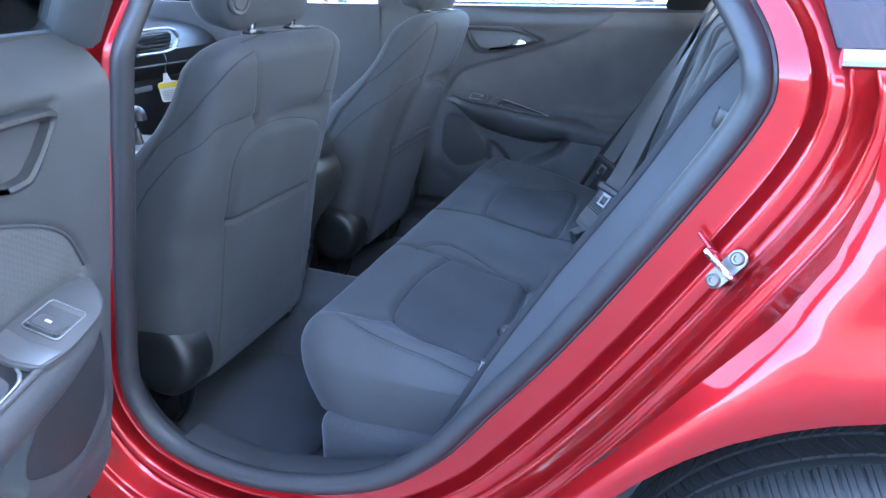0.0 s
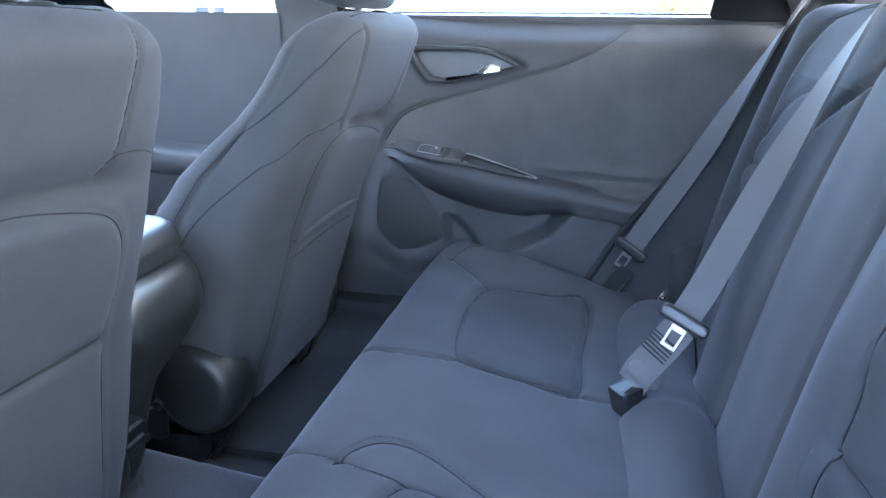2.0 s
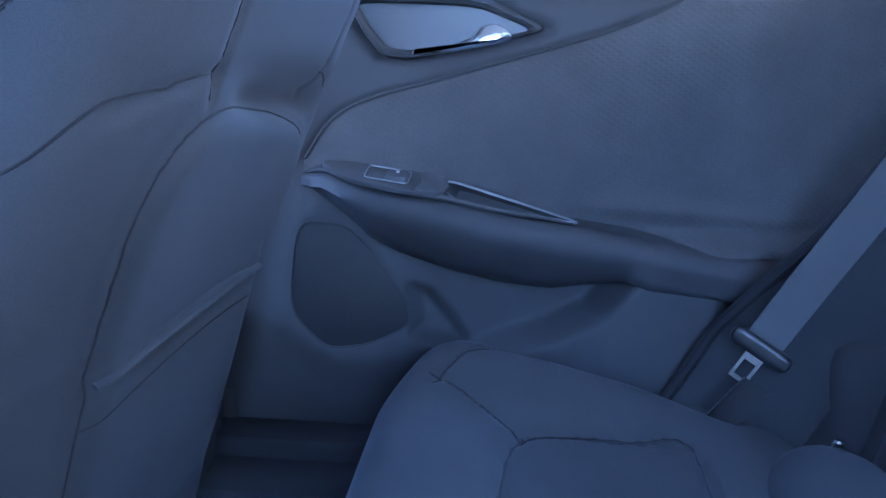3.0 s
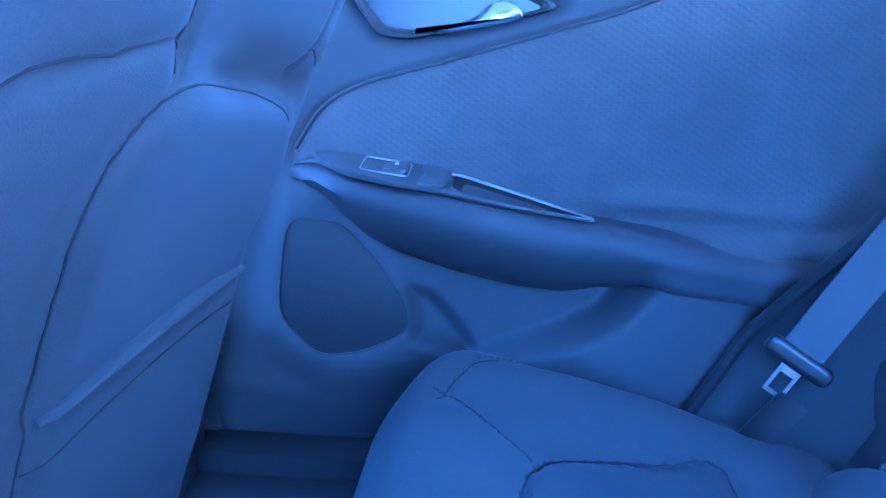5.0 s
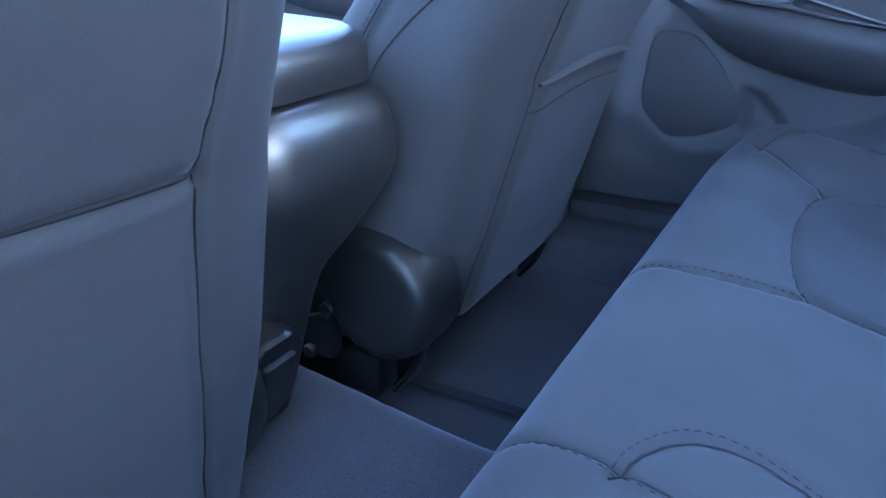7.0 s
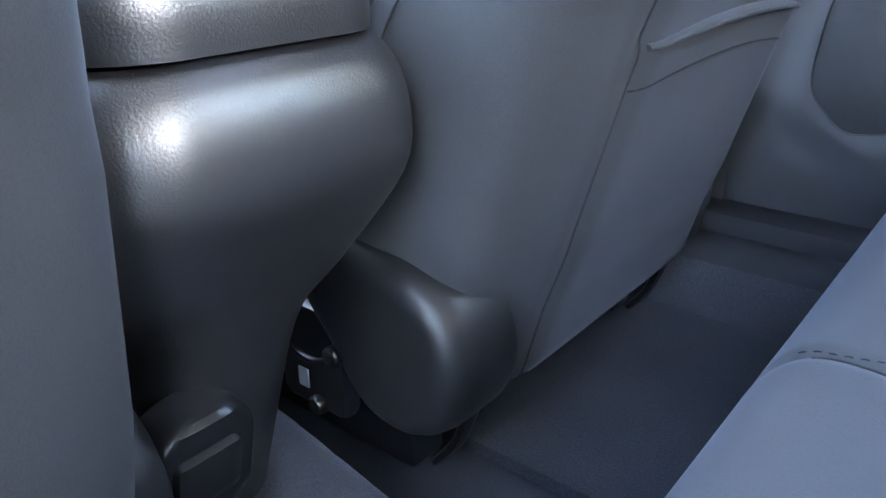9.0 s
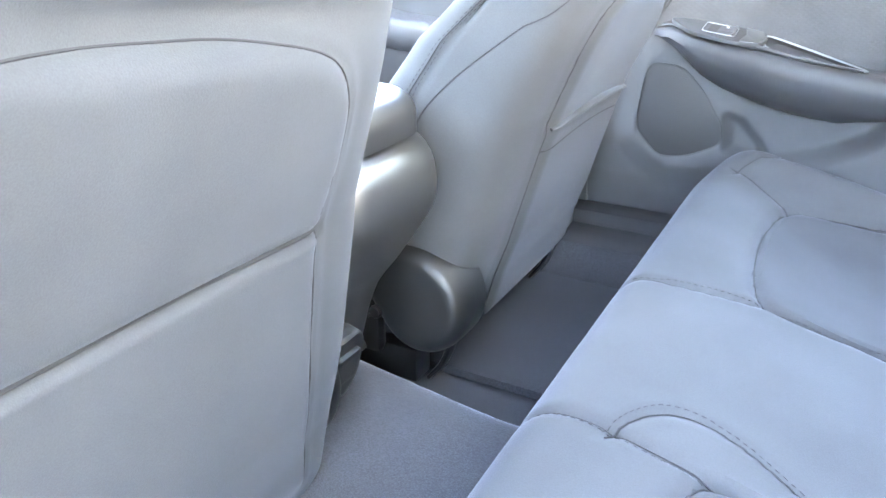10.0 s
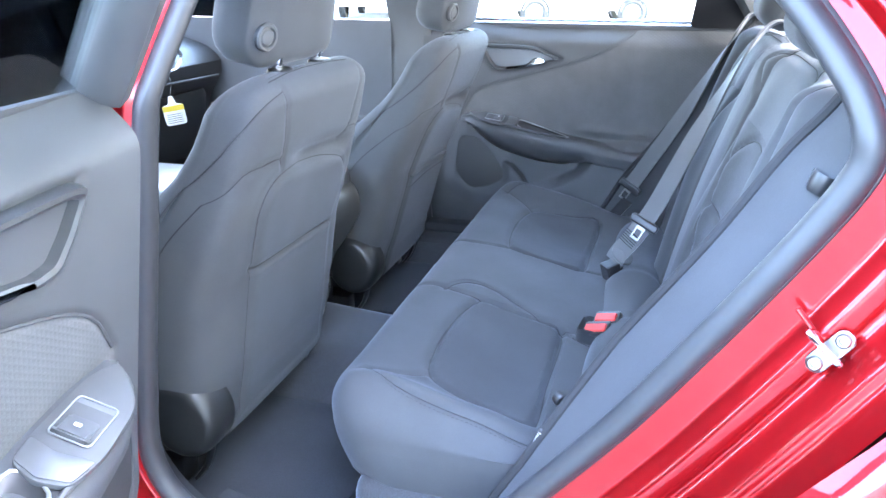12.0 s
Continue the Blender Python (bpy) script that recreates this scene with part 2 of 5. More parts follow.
def seg_dist(X, Y, line):
    """Distance in the plane from points to a polyline."""
    d = np.full(X.shape, 1e9)
    for (ax, ay), (bx, by) in zip(line[:-1], line[1:]):
        dx, dy = bx - ax, by - ay
        t = np.clip(((X - ax) * dx + (Y - ay) * dy) / (dx * dx + dy * dy + 1e-12), 0, 1)
        d = np.minimum(d, np.hypot(X - ax - t * dx, Y - ay - t * dy))
    return d


def groove(X, Y, line, depth=0.005, width=0.005):
    return -depth * np.exp(-(seg_dist(X, Y, line) / width) ** 2)


def inside(X, Y, poly):
    """Which points lie within a polygon."""
    r = np.zeros(X.shape, bool)
    for (ax, ay), (bx, by) in zip(poly, list(poly[1:]) + [poly[0]]):
        hit = ((ay > Y) != (by > Y)) & (X < (bx - ax) * (Y - ay) / (by - ay + 1e-12) + ax)
        r ^= hit
    return r


def drape(hx, hy, R, r, depth, step=0.01, height=None, warp=None, m=None, floor=True):
    """A padded shell: a rounded rectangle (half sizes hx, hy, corner R) whose edge rolls over by radius r and runs depth down. Local z is outward."""
    R = min(max(R, r + 1e-4), hx, hy)
    ext = max(depth - r, 0) + r * math.pi / 2
    nx, ny = max(6, int(2 * (hx - r + ext) / step)), max(6, int(2 * (hy - r + ext) / step))
    a, b = np.meshgrid(np.linspace(-(hx - r + ext), hx - r + ext, nx), np.linspace(-(hy - r + ext), hy - r + ext, ny), indexing="ij")
    cx, cy, k = hx - R, hy - R, R - r
    qx, qy = np.clip(a, -cx, cx), np.clip(b, -cy, cy)
    dx, dy = a - qx, b - qy
    L = np.hypot(dx, dy) + 1e-12
    nxx, nyy = dx / L, dy / L
    # distance past the flat top
    e = np.maximum(L - k, 0)
    inn = np.minimum(L, k)
    ang = np.minimum(e / max(r, 1e-6), math.pi / 2)
    X = qx + nxx * (inn + r * np.sin(ang))
    Y = qy + nyy * (inn + r * np.sin(ang))
    Z = -r * (1 - np.cos(ang)) - np.minimum(np.maximum(e - r * math.pi / 2, 0), max(depth - r, 0))
    if height is not None:
        fade = np.cos(ang)
        Z = Z + height(X, Y) * np.where(e < r * math.pi / 2, fade, 0)
    P = np.stack([X, Y, Z], -1)
    if warp is not None:
        P = warp(P)
    bm = sheet(P)
    if floor:
        ring = [e2 for e2 in bm.edges if e2.is_boundary]
        bmesh.ops.contextual_create(bm, geom=ring)
    bmesh.ops.remove_doubles(bm, verts=bm.verts, dist=1e-5)
    if m is not None:
        bm.transform(m)
    return bm


def frame_m(o, ax, ay, az):
    """A local frame with its origin and three axes."""
    m = Matrix.Identity(4)
    for k, v in enumerate((Vector(ax).normalized(), Vector(ay).normalized(), Vector(az).normalized(), Vector(o))):
        m[0][k], m[1][k], m[2][k] = v
    return m


def prism(poly, m, depth, bevel=0.002):
    """A plate with an outline given in its own plane; its face is at local z 0, its back at -depth."""
    bm = bmesh.new()
    top = [bm.verts.new((x, y, 0)) for x, y in poly]
    f = bm.faces.new(top)
    ext = bmesh.ops.extrude_face_region(bm, geom=[f])
    for v in ext["geom"]:
        if isinstance(v, bmesh.types.BMVert):
            v.co.z -= depth
    bmesh.ops.recalc_face_normals(bm, faces=bm.faces)
    if bevel:
        rim = [e for e in bm.edges if all(abs(v.co.z) < 1e-6 for v in e.verts)]
        bmesh.ops.bevel(bm, geom=rim, offset=bevel, segments=2, affect="EDGES", profile=0.5)
    bm.transform(m)
    return bm


def lathe(profile, m, seg=32, closed=False):
    """Turn a profile of (radius, height) about local z."""
    th = np.linspace(0, 2 * np.pi, seg, endpoint=False)
    P = np.array([[(r * math.cos(t), r * math.sin(t), z) for r, z in profile] for t in th])
    bm = sheet(P, True, closed)
    bmesh.ops.remove_doubles(bm, verts=bm.verts, dist=1e-6)
    bm.transform(m)
    return bm


def rounded(poly, k=0.35, n=5):
    """Round the corners of a polygon by chamfer curves."""
    out, N = [], len(poly)
    for i in range(N):
        a, b, c = np.array(poly[i - 1]), np.array(poly[i]), np.array(poly[(i + 1) % N])
        p, q = b + (a - b) * k, b + (c - b) * k
        for t in np.linspace(0, 1, n):
            out.append(tuple((1 - t) ** 2 * p + 2 * t * (1 - t) * b + t * t * q))
    return out


def smask(X, Y, poly, w):
    """1 inside an outline, 0 outside, with a soft rim of width w."""
    d = seg_dist(X, Y, list(poly) + [poly[0]]) * np.where(inside(X, Y, poly), 1, -1)
    t = np.clip(d / w * .5 + .5, 0, 1)
    return t * t * (3 - 2 * t)



# ---- the lot ----
LOT = -.34                                           # the lot falls a little beyond the car
ground = part("ground", sheet(np.array([[(x, y, z) for y, z in ((-400, 0), (6, 0), (10, .06 + LOT / 3), (15, LOT * .8), (19, LOT), (400, LOT))] for x in (-400, 400)], float)), ASPHALT)
tagged(ground, "pale sunlit asphalt parking lot under the car", "ground", kind="structure")

# ---- car body ----
OPENING = [(-.775, .88), (-.808, .666), (-.818, .509), (-.751, .415), (-.618, .378), (-.487, .387), (-.372, .423), (-.283, .492),
           (-.218, .571), (-.116, .699), (.006, .878), (.076, .994), (.086, 1.048), (.062, 1.11), (-.02, 1.21), (-.15, 1.30),
           (-.35, 1.345), (-.56, 1.355), (-.66, 1.33), (-.70, 1.24), (-.75, 1.04)]
RING = spline(OPENING, 200, True)
WHEEL_X, WHEEL_Z, WHEEL_R, ARCH = 0.29, 0.335, 0.335, 0.42


def lean(P, s=-1):
    """Above the waistline everything leans towards the roof."""
    P = P.copy()
    P[..., 1] -= s * 0.55 * np.maximum(0, P[..., 2] - 1.05)
    return P


def side_y(z):
    return np.interp(z, [.15, .25, .45, .65, .80, .90, .98, 1.07, 1.42], [.80, .86, .893, .90, .898, .888, .875, .86, .62])


def front_edge(z):
    return np.interp(z, [.2, .45, .554, .586, .642, .736, .826, .896, .965, 1.08, 1.2], [-.20, -.17, -.125, -.098, -.048, .030, .108, .150, .172, .18, .14])


def skin(x0, x1, z0, z1, s, wheel=None, nx=60, nz=40, x0f=None):
    """A piece of outer side panel, cut out round a wheel."""
    z = np.linspace(z0, z1, nz)
    P = np.zeros((nx, nz, 3))
    for j, zz in enumerate(z):
        a = x0f(zz) if x0f else x0
        P[:, j, 0] = np.linspace(a, x1, nx)
    P[..., 2] = z[None]
    flare = 0
    if wheel:
        rr = np.hypot(P[..., 0] - wheel, P[..., 2] - WHEEL_Z)
        flare = 0.012 * np.exp(-((rr - ARCH - 0.02) / 0.05) ** 2)
    end = np.maximum(0, P[..., 0] - 0.9) ** 2 * 0.35 + np.maximum(0, -2.6 - P[..., 0]) ** 2 * 0.35
    P[..., 1] = s * (side_y(P[..., 2]) + flare - end)
    if x0f:
        edge = np.maximum(0, 1 - (P[..., 0] - P[:1, :, 0]) / 0.05)
        P[..., 1] += -s * 0.016 * edge ** 2
    bm = sheet(P)
    if wheel:
        gone = [f for f in bm.faces if all(math.hypot(v.co.x - wheel, v.co.z - WHEEL_Z) < ARCH for v in f.verts)]
        bmesh.ops.delete(bm, geom=gone, context="FACES")
        for v in bm.verts:
            if any(e.is_boundary for e in v.link_edges):
                d = math.hypot(v.co.x - wheel, v.co.z - WHEEL_Z)
                if ARCH - 0.045 < d < ARCH + 0.03 and v.co.z > z0 + 0.01:
                    k = ARCH / d
                    v.co.x, v.co.z = wheel + (v.co.x - wheel) * k, WHEEL_Z + (v.co.z - WHEEL_Z) * k
    return bm


car_body = thing("car_body", "glossy red metallic sedan body parked on asphalt", "car body", (-1.0, 0, 0.2))
part("quarter_panel", skin(0, 1.45, .22, 1.08, -1, WHEEL_X, 110, 80, front_edge), RED, car_body)
part("quarter_panel", skin(-.16, 1.45, .22, 1.045, 1, WHEEL_X, 80, 50), RED, car_body)
for s in (-1, 1):
    part("front_fender", skin(-3.3, -1.97, .22, 1.0, s, -2.54, 70, 40), RED, car_body)
    part("rocker_panel", skin(-1.97, -.14, .17, .33, s, None, 40, 8), RED, car_body)

# door jamb: painted steps from the seal out to the body side
JAMB = [(-.004, -.735)] + [tuple(p) for p in spline([(0, -.738), (.020, -.740), (.038, -.742), (.042, -.744), (.049, -.754), (.055, -.764), (.059, -.767), (.074, -.769), (.077, -.768), (.080, -.766), (.083, -.768),
                                                    (.088, -.775), (.095, -.793), (.100, -.806), (.104, -.809), (.111, -.811), (.114, -.815), (.118, -.832), (.122, -.856)], 60)]
P = sweep(RING, JAMB, True)
rear = np.clip((RING[:, 0] + .40) / .18, 0, 1)
wide = .5 + .5 * rear
wide = wide * np.interp(RING[:, 1], [.98, 1.22], [1, .45])
for _ in range(6):
    wide = (np.roll(wide, 1) + 2 * wide + np.roll(wide, -1)) / 4
P0 = sweep(RING, [(0, 0)], True)
flat = P.copy()
for j, (d, y) in enumerate(JAMB):
    w = np.ones(len(RING)) if d <= 0 else wide
    P[:, j, 0] = P0[:, 0, 0] + (flat[:, j, 0] - P0[:, 0, 0]) * w
    P[:, j, 2] = P0[:, 0, 2] + (flat[:, j, 2] - P0[:, 0, 2]) * w
part("door_jamb", sheet(lean(P), True), RED, car_body, "stepped glossy red door jamb", sharp=80)

LINING = [(.050, -.655), (.026, -.690), (.004, -.715), (-.004, -.728), (-.004, -.735)]
part("opening_lining", sheet(lean(sweep(RING, LINING, True)), True), LINING_MAT, car_body, "dark plastic opening lining")

# seals round the opening
th = np.linspace(0, 2 * np.pi, 14, endpoint=False)
bulb = [(-.017 + .016 * math.cos(t), -.745 + .017 * math.sin(t)) for t in th]
part("door_seal", sheet(lean(sweep(RING, bulb, True)), True, True), SEAL, car_body, "grey rubber door seal")
lip = [(.001 + .008 * math.cos(t), -.725 + .016 * math.sin(t)) for t in th]
part("seal_lip", sheet(lean(sweep(RING, lip, True)), True, True), SEAL, car_body)

# roof, hood, trunk, glass


def lid(xs, zs, half, crown, ny=24, n=40):
    c = spline(list(zip(xs, zs)), n)
    w = np.interp(c[:, 0], xs, half)
    y = np.linspace(-1, 1, ny)
    P = np.zeros((n, ny, 3))
    P[..., 0], P[..., 1] = c[:, :1], w[:, None] * y[None]
    P[..., 2] = c[:, 1:] - crown * (y[None] ** 2)
    return P


part("roof_panel", thicken(sheet(lid([-1.15, -.6, 0, .55], [1.40, 1.452, 1.455, 1.41], [.56, .60, .60, .56], .04)), .004), RED, car_body)
part("hood", thicken(sheet(lid([-3.42, -3.2, -2.6, -1.95], [.62, .80, .93, 1.0], [.62, .74, .80, .76], .05)), .004), RED, car_body)
part("trunk_lid", thicken(sheet(lid([1.12, 1.3, 1.45, 1.50], [1.08, 1.09, 1.06, .75], [.70, .70, .68, .70], .03)), .004), RED, car_body)
part("rear_bumper", thicken(sheet(lid([1.42, 1.52, 1.50, 1.40], [.78, .62, .40, .25], [.80, .82, .82, .78], 0)), .004), RED, car_body)
part("front_bumper", thicken(sheet(lid([-3.30, -3.46, -3.48, -3.38], [.72, .60, .40, .22], [.74, .78, .78, .74], 0)), .004), RED, car_body)
part("windshield", thicken(sheet(lid([-1.98, -1.55, -1.15], [1.02, 1.24, 1.40], [.72, .65, .56], .03)), .004), GLASS, car_body).visible_shadow = False
part("rear_glass", thicken(sheet(lid([.55, .85, 1.13], [1.41, 1.27, 1.08], [.56, .60, .66], .03)), .004), GLASS, car_body).visible_shadow = False
for s in (-1, 1):
    for name, pts, rad in (("roof_rail", [(-1.15, .60, 1.385), (-.6, .625, 1.415), (0, .625, 1.415), (.55, .60, 1.385)], .03),
                           ("a_pillar", [(-2.0, .80, 1.02), (-1.6, .71, 1.22), (-1.15, .60, 1.385)], .03),
                           ("c_pillar", [(.55, .60, 1.385), (.85, .68, 1.22), (1.12, .74, 1.07)], .045)):
        part(name, tube([(x, s * y, z) for x, y, z in pts], rad, 10, n=16), RED, car_body)

# quarter glass with its bright waist trim
P = np.zeros((16, 10, 3))
P[..., 0] = np.linspace(.125, .60, 16)[:, None]
P[..., 2] = np.linspace(1.085, 1.34, 10)[None]
P[..., 1] = -(.862 - (P[..., 2] - 1.06) * .66)
P[..., 0] += (P[..., 2] - 1.085) * -.35
part("quarter_window", thicken(sheet(P), .004), DARKGLASS, car_body, "dark tinted quarter glass")
part("window_trim", tube([(.125, -.874, 1.078), (.4, -.874, 1.078), (.75, -.86, 1.08)], .011, 10, squash=(1, .8), n=20), CHROME, car_body, "bright chrome waist trim")
P2 = P.copy(); P2[..., 1] *= -1
part("quarter_window", thicken(sheet(P2), .004), DARKGLASS, car_body)
# closing panels behind the body side
for s in (-1, 1):
    part("inner_quarter", box(.10, 1.3, s * .60 - .01, s * .60 + .01, .62, 1.06, .004), BLACK, car_body)
    part("wheel_house", lathe([(.43, -.14), (.43, .10), (.0, .10)], frame_m((WHEEL_X, s * .76, WHEEL_Z), (1, 0, 0), (0, 0, 1), (0, -s, 0)), 40), BLACK, car_body)
    part("pillar_trim", thicken(sheet(np.array([[(x, s * ((.77 if s > 0 else .71) - .55 * max(0, z - 1.05)), z) for z in np.linspace(.40, 1.38, 24)] for x in (-.965, -.955, -.90, -.85, -.835)])), .02), GREYTRIM, car_body)

for s in (-1, 1):
    part("pillar_base", box(-1.25, -.842 if s > 0 else -.95, s * .70 - .05, s * .70 + .05, .28, .64 if s > 0 else .55, .03, 3), VINYL, car_body, "dark pillar base trim")

# ---- wheel ----
def wheel(x, s):
    w = thing("wheel", "black road tyre on a silver alloy wheel", "wheel", (x, s * .79, 0), group="wheels")
    m = frame_m((x, s * .79, WHEEL_Z), (1, 0, 0), (0, 0, 1), (0, s, 0))
    R = WHEEL_R
    prof = [(.235, .09), (.25, .104), (.285, .113), (.312, .106), (.325, .096), (R - .003, .080), (R, .05), (R, 0), (R, -.05), (R - .003, -.08), (.325, -.096), (.29, -.11), (.24, -.1)]
    tyre = part("tyre", lathe(prof, m, 72, True), TYRE, w)
    tread = bmesh.new()

    def block(a0, a1, prof, skew):
        """One tread block between two angles, following a profile of (radius, side) over the tread."""
        rows = []
        n = len(prof)
        for i, (r, c) in enumerate(prof):
            lag = skew * (i / (n - 1)) ** 1.6
            rows.append([tread.verts.new(m @ Vector((q * math.cos(e + lag), q * math.sin(e + lag), c))) for q, e in ((r - .008, a0), (r - .0006, a0), (r, a0 + .0022), (r, a1 - .0022), (r - .0006, a1), (r - .008, a1))])
        for p, q in zip(rows, rows[1:]):
            for j in range(5):
                tread.faces.new((p[j], p[j + 1], q[j + 1], q[j]))
        tread.faces.new(rows[0])
        tread.faces.new(rows[-1][::-1])

    top = R + .0035
    outer = [(top, .062), (top - .001, .070), (top - .004, .081), (top - .009, .0915), (top - .0155, .1012), (top - .0245, .1090), (top - .036, .1122), (top - .041, .1115)]
    pitch = 2 * math.pi / 84
    for k in range(84):
        a = k * pitch
        wob = .06 * math.sin(k * 2.4)
        cuts = (0, .36 + wob, .70 + wob * .5, 1)
        for u, v in zip(cuts, cuts[1:]):
            block(a + u * pitch + (.005 if u == 0 else .0011), a + v * pitch - (.005 if v == 1 else .0011), outer, -.02)
        for u, v in ((0, .5), (.5, 1)):
            block(a + u * pitch + (.0035 if u == 0 else .0012), a + v * pitch - (.0035 if v == 1 else .0012), [(top, .006 + q * .012) for q in range(4)], -.055)
            block(a + u * pitch + .0025, a + v * pitch - .0025, [(top, -.034 + q * .011) for q in range(4)], .05)
        block(a + .004, a + pitch - .004, [(top - .002, -.075 + q * .011) for q in range(4)], .04)
    bmesh.ops.recalc_face_normals(tread, faces=tread.faces)
    part("rib", lathe([(R - .004, .0515), (top, .0520), (top, .0610), (R - .004, .0616)], m, 120), TYRE, tyre)
    part("tread", tread, TYRE, tyre)
    part("rim", lathe([(.236, -.09), (.236, .092), (.228, .098), (.218, .09), (.21, .05), (.06, .06), (.0, .062)], m, 48), SILVER, w)
    return w


wheel(WHEEL_X, -1)
for x, s in ((WHEEL_X, 1), (-2.54, -1), (-2.54, 1)):
    wheel(x, s)

# ---- striker on the jamb ----
def striker():
    t = thing("door_striker", "plated steel door striker bolted to the red jamb", "door striker", (.07, -.80, .83))
    n = Vector((-.36, -.90, .25)).normalized()
    up = Vector((.60, -.05, .80)); up = (up - n * up.dot(n)).normalized()
    m = frame_m((.066, -.768, .835), up.cross(n), up, n)
    part("plate", drape(.0105, .028, .010, .002, .004, .003, m=m @ Matrix.Translation((0, 0, .012))), STEEL, t)
    for k in (-.018, .018):
        part("bolt", lathe([(.0078, -.002), (.0078, .004), (.006, .006), (.0038, .006), (.0033, .002), (0, .002)], m @ Matrix.Translation((0, k, .012)), 16), STEEL, t)
    part("loop", tube([tuple(m @ Vector(p)) for p in [(-.024, .002, .008), (-.026, .003, .028), (-.019, .003, .033), (.008, .003, .033), (.014, .002, .028), (.013, 0, .008)]], .0036, 10, n=30), CHROME, t)


striker()
part("stop_tab", tube([(.030, -.757, .872), (.048, -.765, .852), (.060, -.772, .838)], .0032, 8, squash=(1.4, .8), n=12), RED, car_body, "small red pressed tab")

# ---- cabin floor and linings ----
cabin = thing("cabin_floor", "dark carpeted cabin floor with a low tunnel", "floor", (-.8, 0, .3), kind="structure")
ys = np.linspace(-.70, .70, 180)
xs = np.linspace(-2.1, .1, 60)
Xg, Yg = np.meshgrid(xs, ys, indexing="ij")
tun = 1 / (1 + np.exp((Yg - np.interp(Xg, [-.97, -.70], [.100, .060])) / .008)) / (1 + np.exp((-Yg - .205) / .014))
Zg = .30 + .116 * tun + .10 / (1 + np.exp((.645 - np.abs(Yg)) / .014)) + .03 / (1 + np.exp(-(Xg + .50) / .02)) / (1 + np.exp((np.abs(Yg) - .59) / .01))
part("carpet", sheet(np.stack([Xg, Yg, Zg], -1)), CARPET, cabin)
part("underbody", box(-2.1, 1.3, -.78, .78, .16, .24, .02), BLACK, cabin)
for s in (-1, 1):
    mat = thing("floor_mat", "black carpet floor mat in the rear footwell", "floor mat", (-.77, s * .36, .305), group="rear floor mats")
    part("mat", drape(.20, .195, .05, .006, .012, .012, m=frame_m((-.79, s * .432, .318), (1, 0, 0), (0, 1, 0), (0, 0, 1))), MAT, mat)
for s in (-1, 1):
    sp = thing("sill_plate", "dark plastic scuff plate over the door sill", "sill trim", (-.5, s * .70, .40), group="sill plates")
    P = np.zeros((50, 9, 3))
    P[..., 0] = np.linspace(-.73 if s < 0 else -1.30, -.20 if s < 0 else -.36, 50)[:, None]
    prof = np.array([(.655, .345), (.662, .385), (.672, .396), (.69, .401), (.71, .402), (.725, .400), (.733, .394), (.737, .38), (.738, .36)])
    P[..., 1], P[..., 2] = s * prof[None, :, 0], prof[None, :, 1]
    rise = np.interp(P[..., 0], [-.80, -.74, -.62, -.49, -.37, -.28, -.20], [.10, .03, 0, .005, .035, .09, .17]) * (s < 0)
    P[..., 2] += rise
    part("plate", sheet(P), LINING_MAT, sp)
    if s > 0:
        part("kick_panel", box(-1.30, -.22, .700, .765, .29, .43, .012), LINING_MAT, sp)

part("seat_riser", box(-.535, -.12, -.64, .64, .29, .455, .03, 4), CARPET, cabin, "carpeted riser under the rear seat")
ceiling = part("ceiling", thicken(sheet(lid([-1.1, -.6, 0, .5], [1.36, 1.40, 1.40, 1.36], [.54, .58, .58, .54], .03)), .01), HEADLINER)
tagged(ceiling, "pale cloth headliner under the roof", "headliner", kind="structure")
shelf = thing("parcel_shelf", "dark cloth parcel shelf behind the rear seat", "parcel shelf", (.7, 0, 1.03))
part("shelf", box(.27, 1.12, -.64, .64, 1.01, 1.03, .008), VINYL, shelf)

# ---- rear seat ----
def cut(bm, poly):
    """Take the faces that lie within an outline (local x, y) out of a bmesh, into a new one."""
    c = [f.calc_center_median() for f in bm.faces]
    X, Y, Z = (np.array([v[k] for v in c]) for k in range(3))
    hit = inside(X, Y, poly) & (Z > -.06)
    out = bm.copy()
    out.faces.ensure_lookup_table()
    bm.faces.ensure_lookup_table()
    bmesh.ops.delete(out, geom=[f for f, h in zip(out.faces[:], hit) if not h], context="FACES")
    bmesh.ops.delete(bm, geom=[f for f, h in zip(bm.faces[:], hit) if h], context="FACES")
    return out


def stitches(lines, tree, up, r=.00045, length=.004, gap=.0032, lift=.0004):
    """Rows of short thread along lines, laid on a surface."""
    bm = bmesh.new()
    for line in lines:
        p = np.array(line, float)
        s = np.r_[0, np.cumsum(np.linalg.norm(np.diff(p, axis=0), axis=1))]
        for q in np.arange(0, s[-1] - length, length + gap):
            ends = []
            for t in (q, q + length / 2, q + length):
                o = Vector([np.interp(t, s, p[:, k]) for k in range(3)])
                hit = tree.ray_cast(o + up * .08, -up, .2)
                if hit[0] is None:
                    break
                ends.append(hit[0] + hit[1] * (lift if t == q + length / 2 else -lift * .3) * (1 if hit[1].dot(up) > 0 else -1))
            if len(ends) == 3:
                tube([tuple(e) for e in ends], r, 5, bm=bm, up=(0.1, 0.2, 1))
    return bm


bench = thing("rear_bench_seat", "dark blue-grey cloth rear bench seat with sewn panels", "car seat", (-.3, 0, .33))
CUSH_LINE = spline([(-.62, .570), (-.58, .584), (-.54, .588), (-.46, .573), (-.29, .535), (-.17, .517)], 80)
CX = -.388


SPLIT = {-1: .150, 1: .125}                           # where the middle seat is sewn to its neighbours


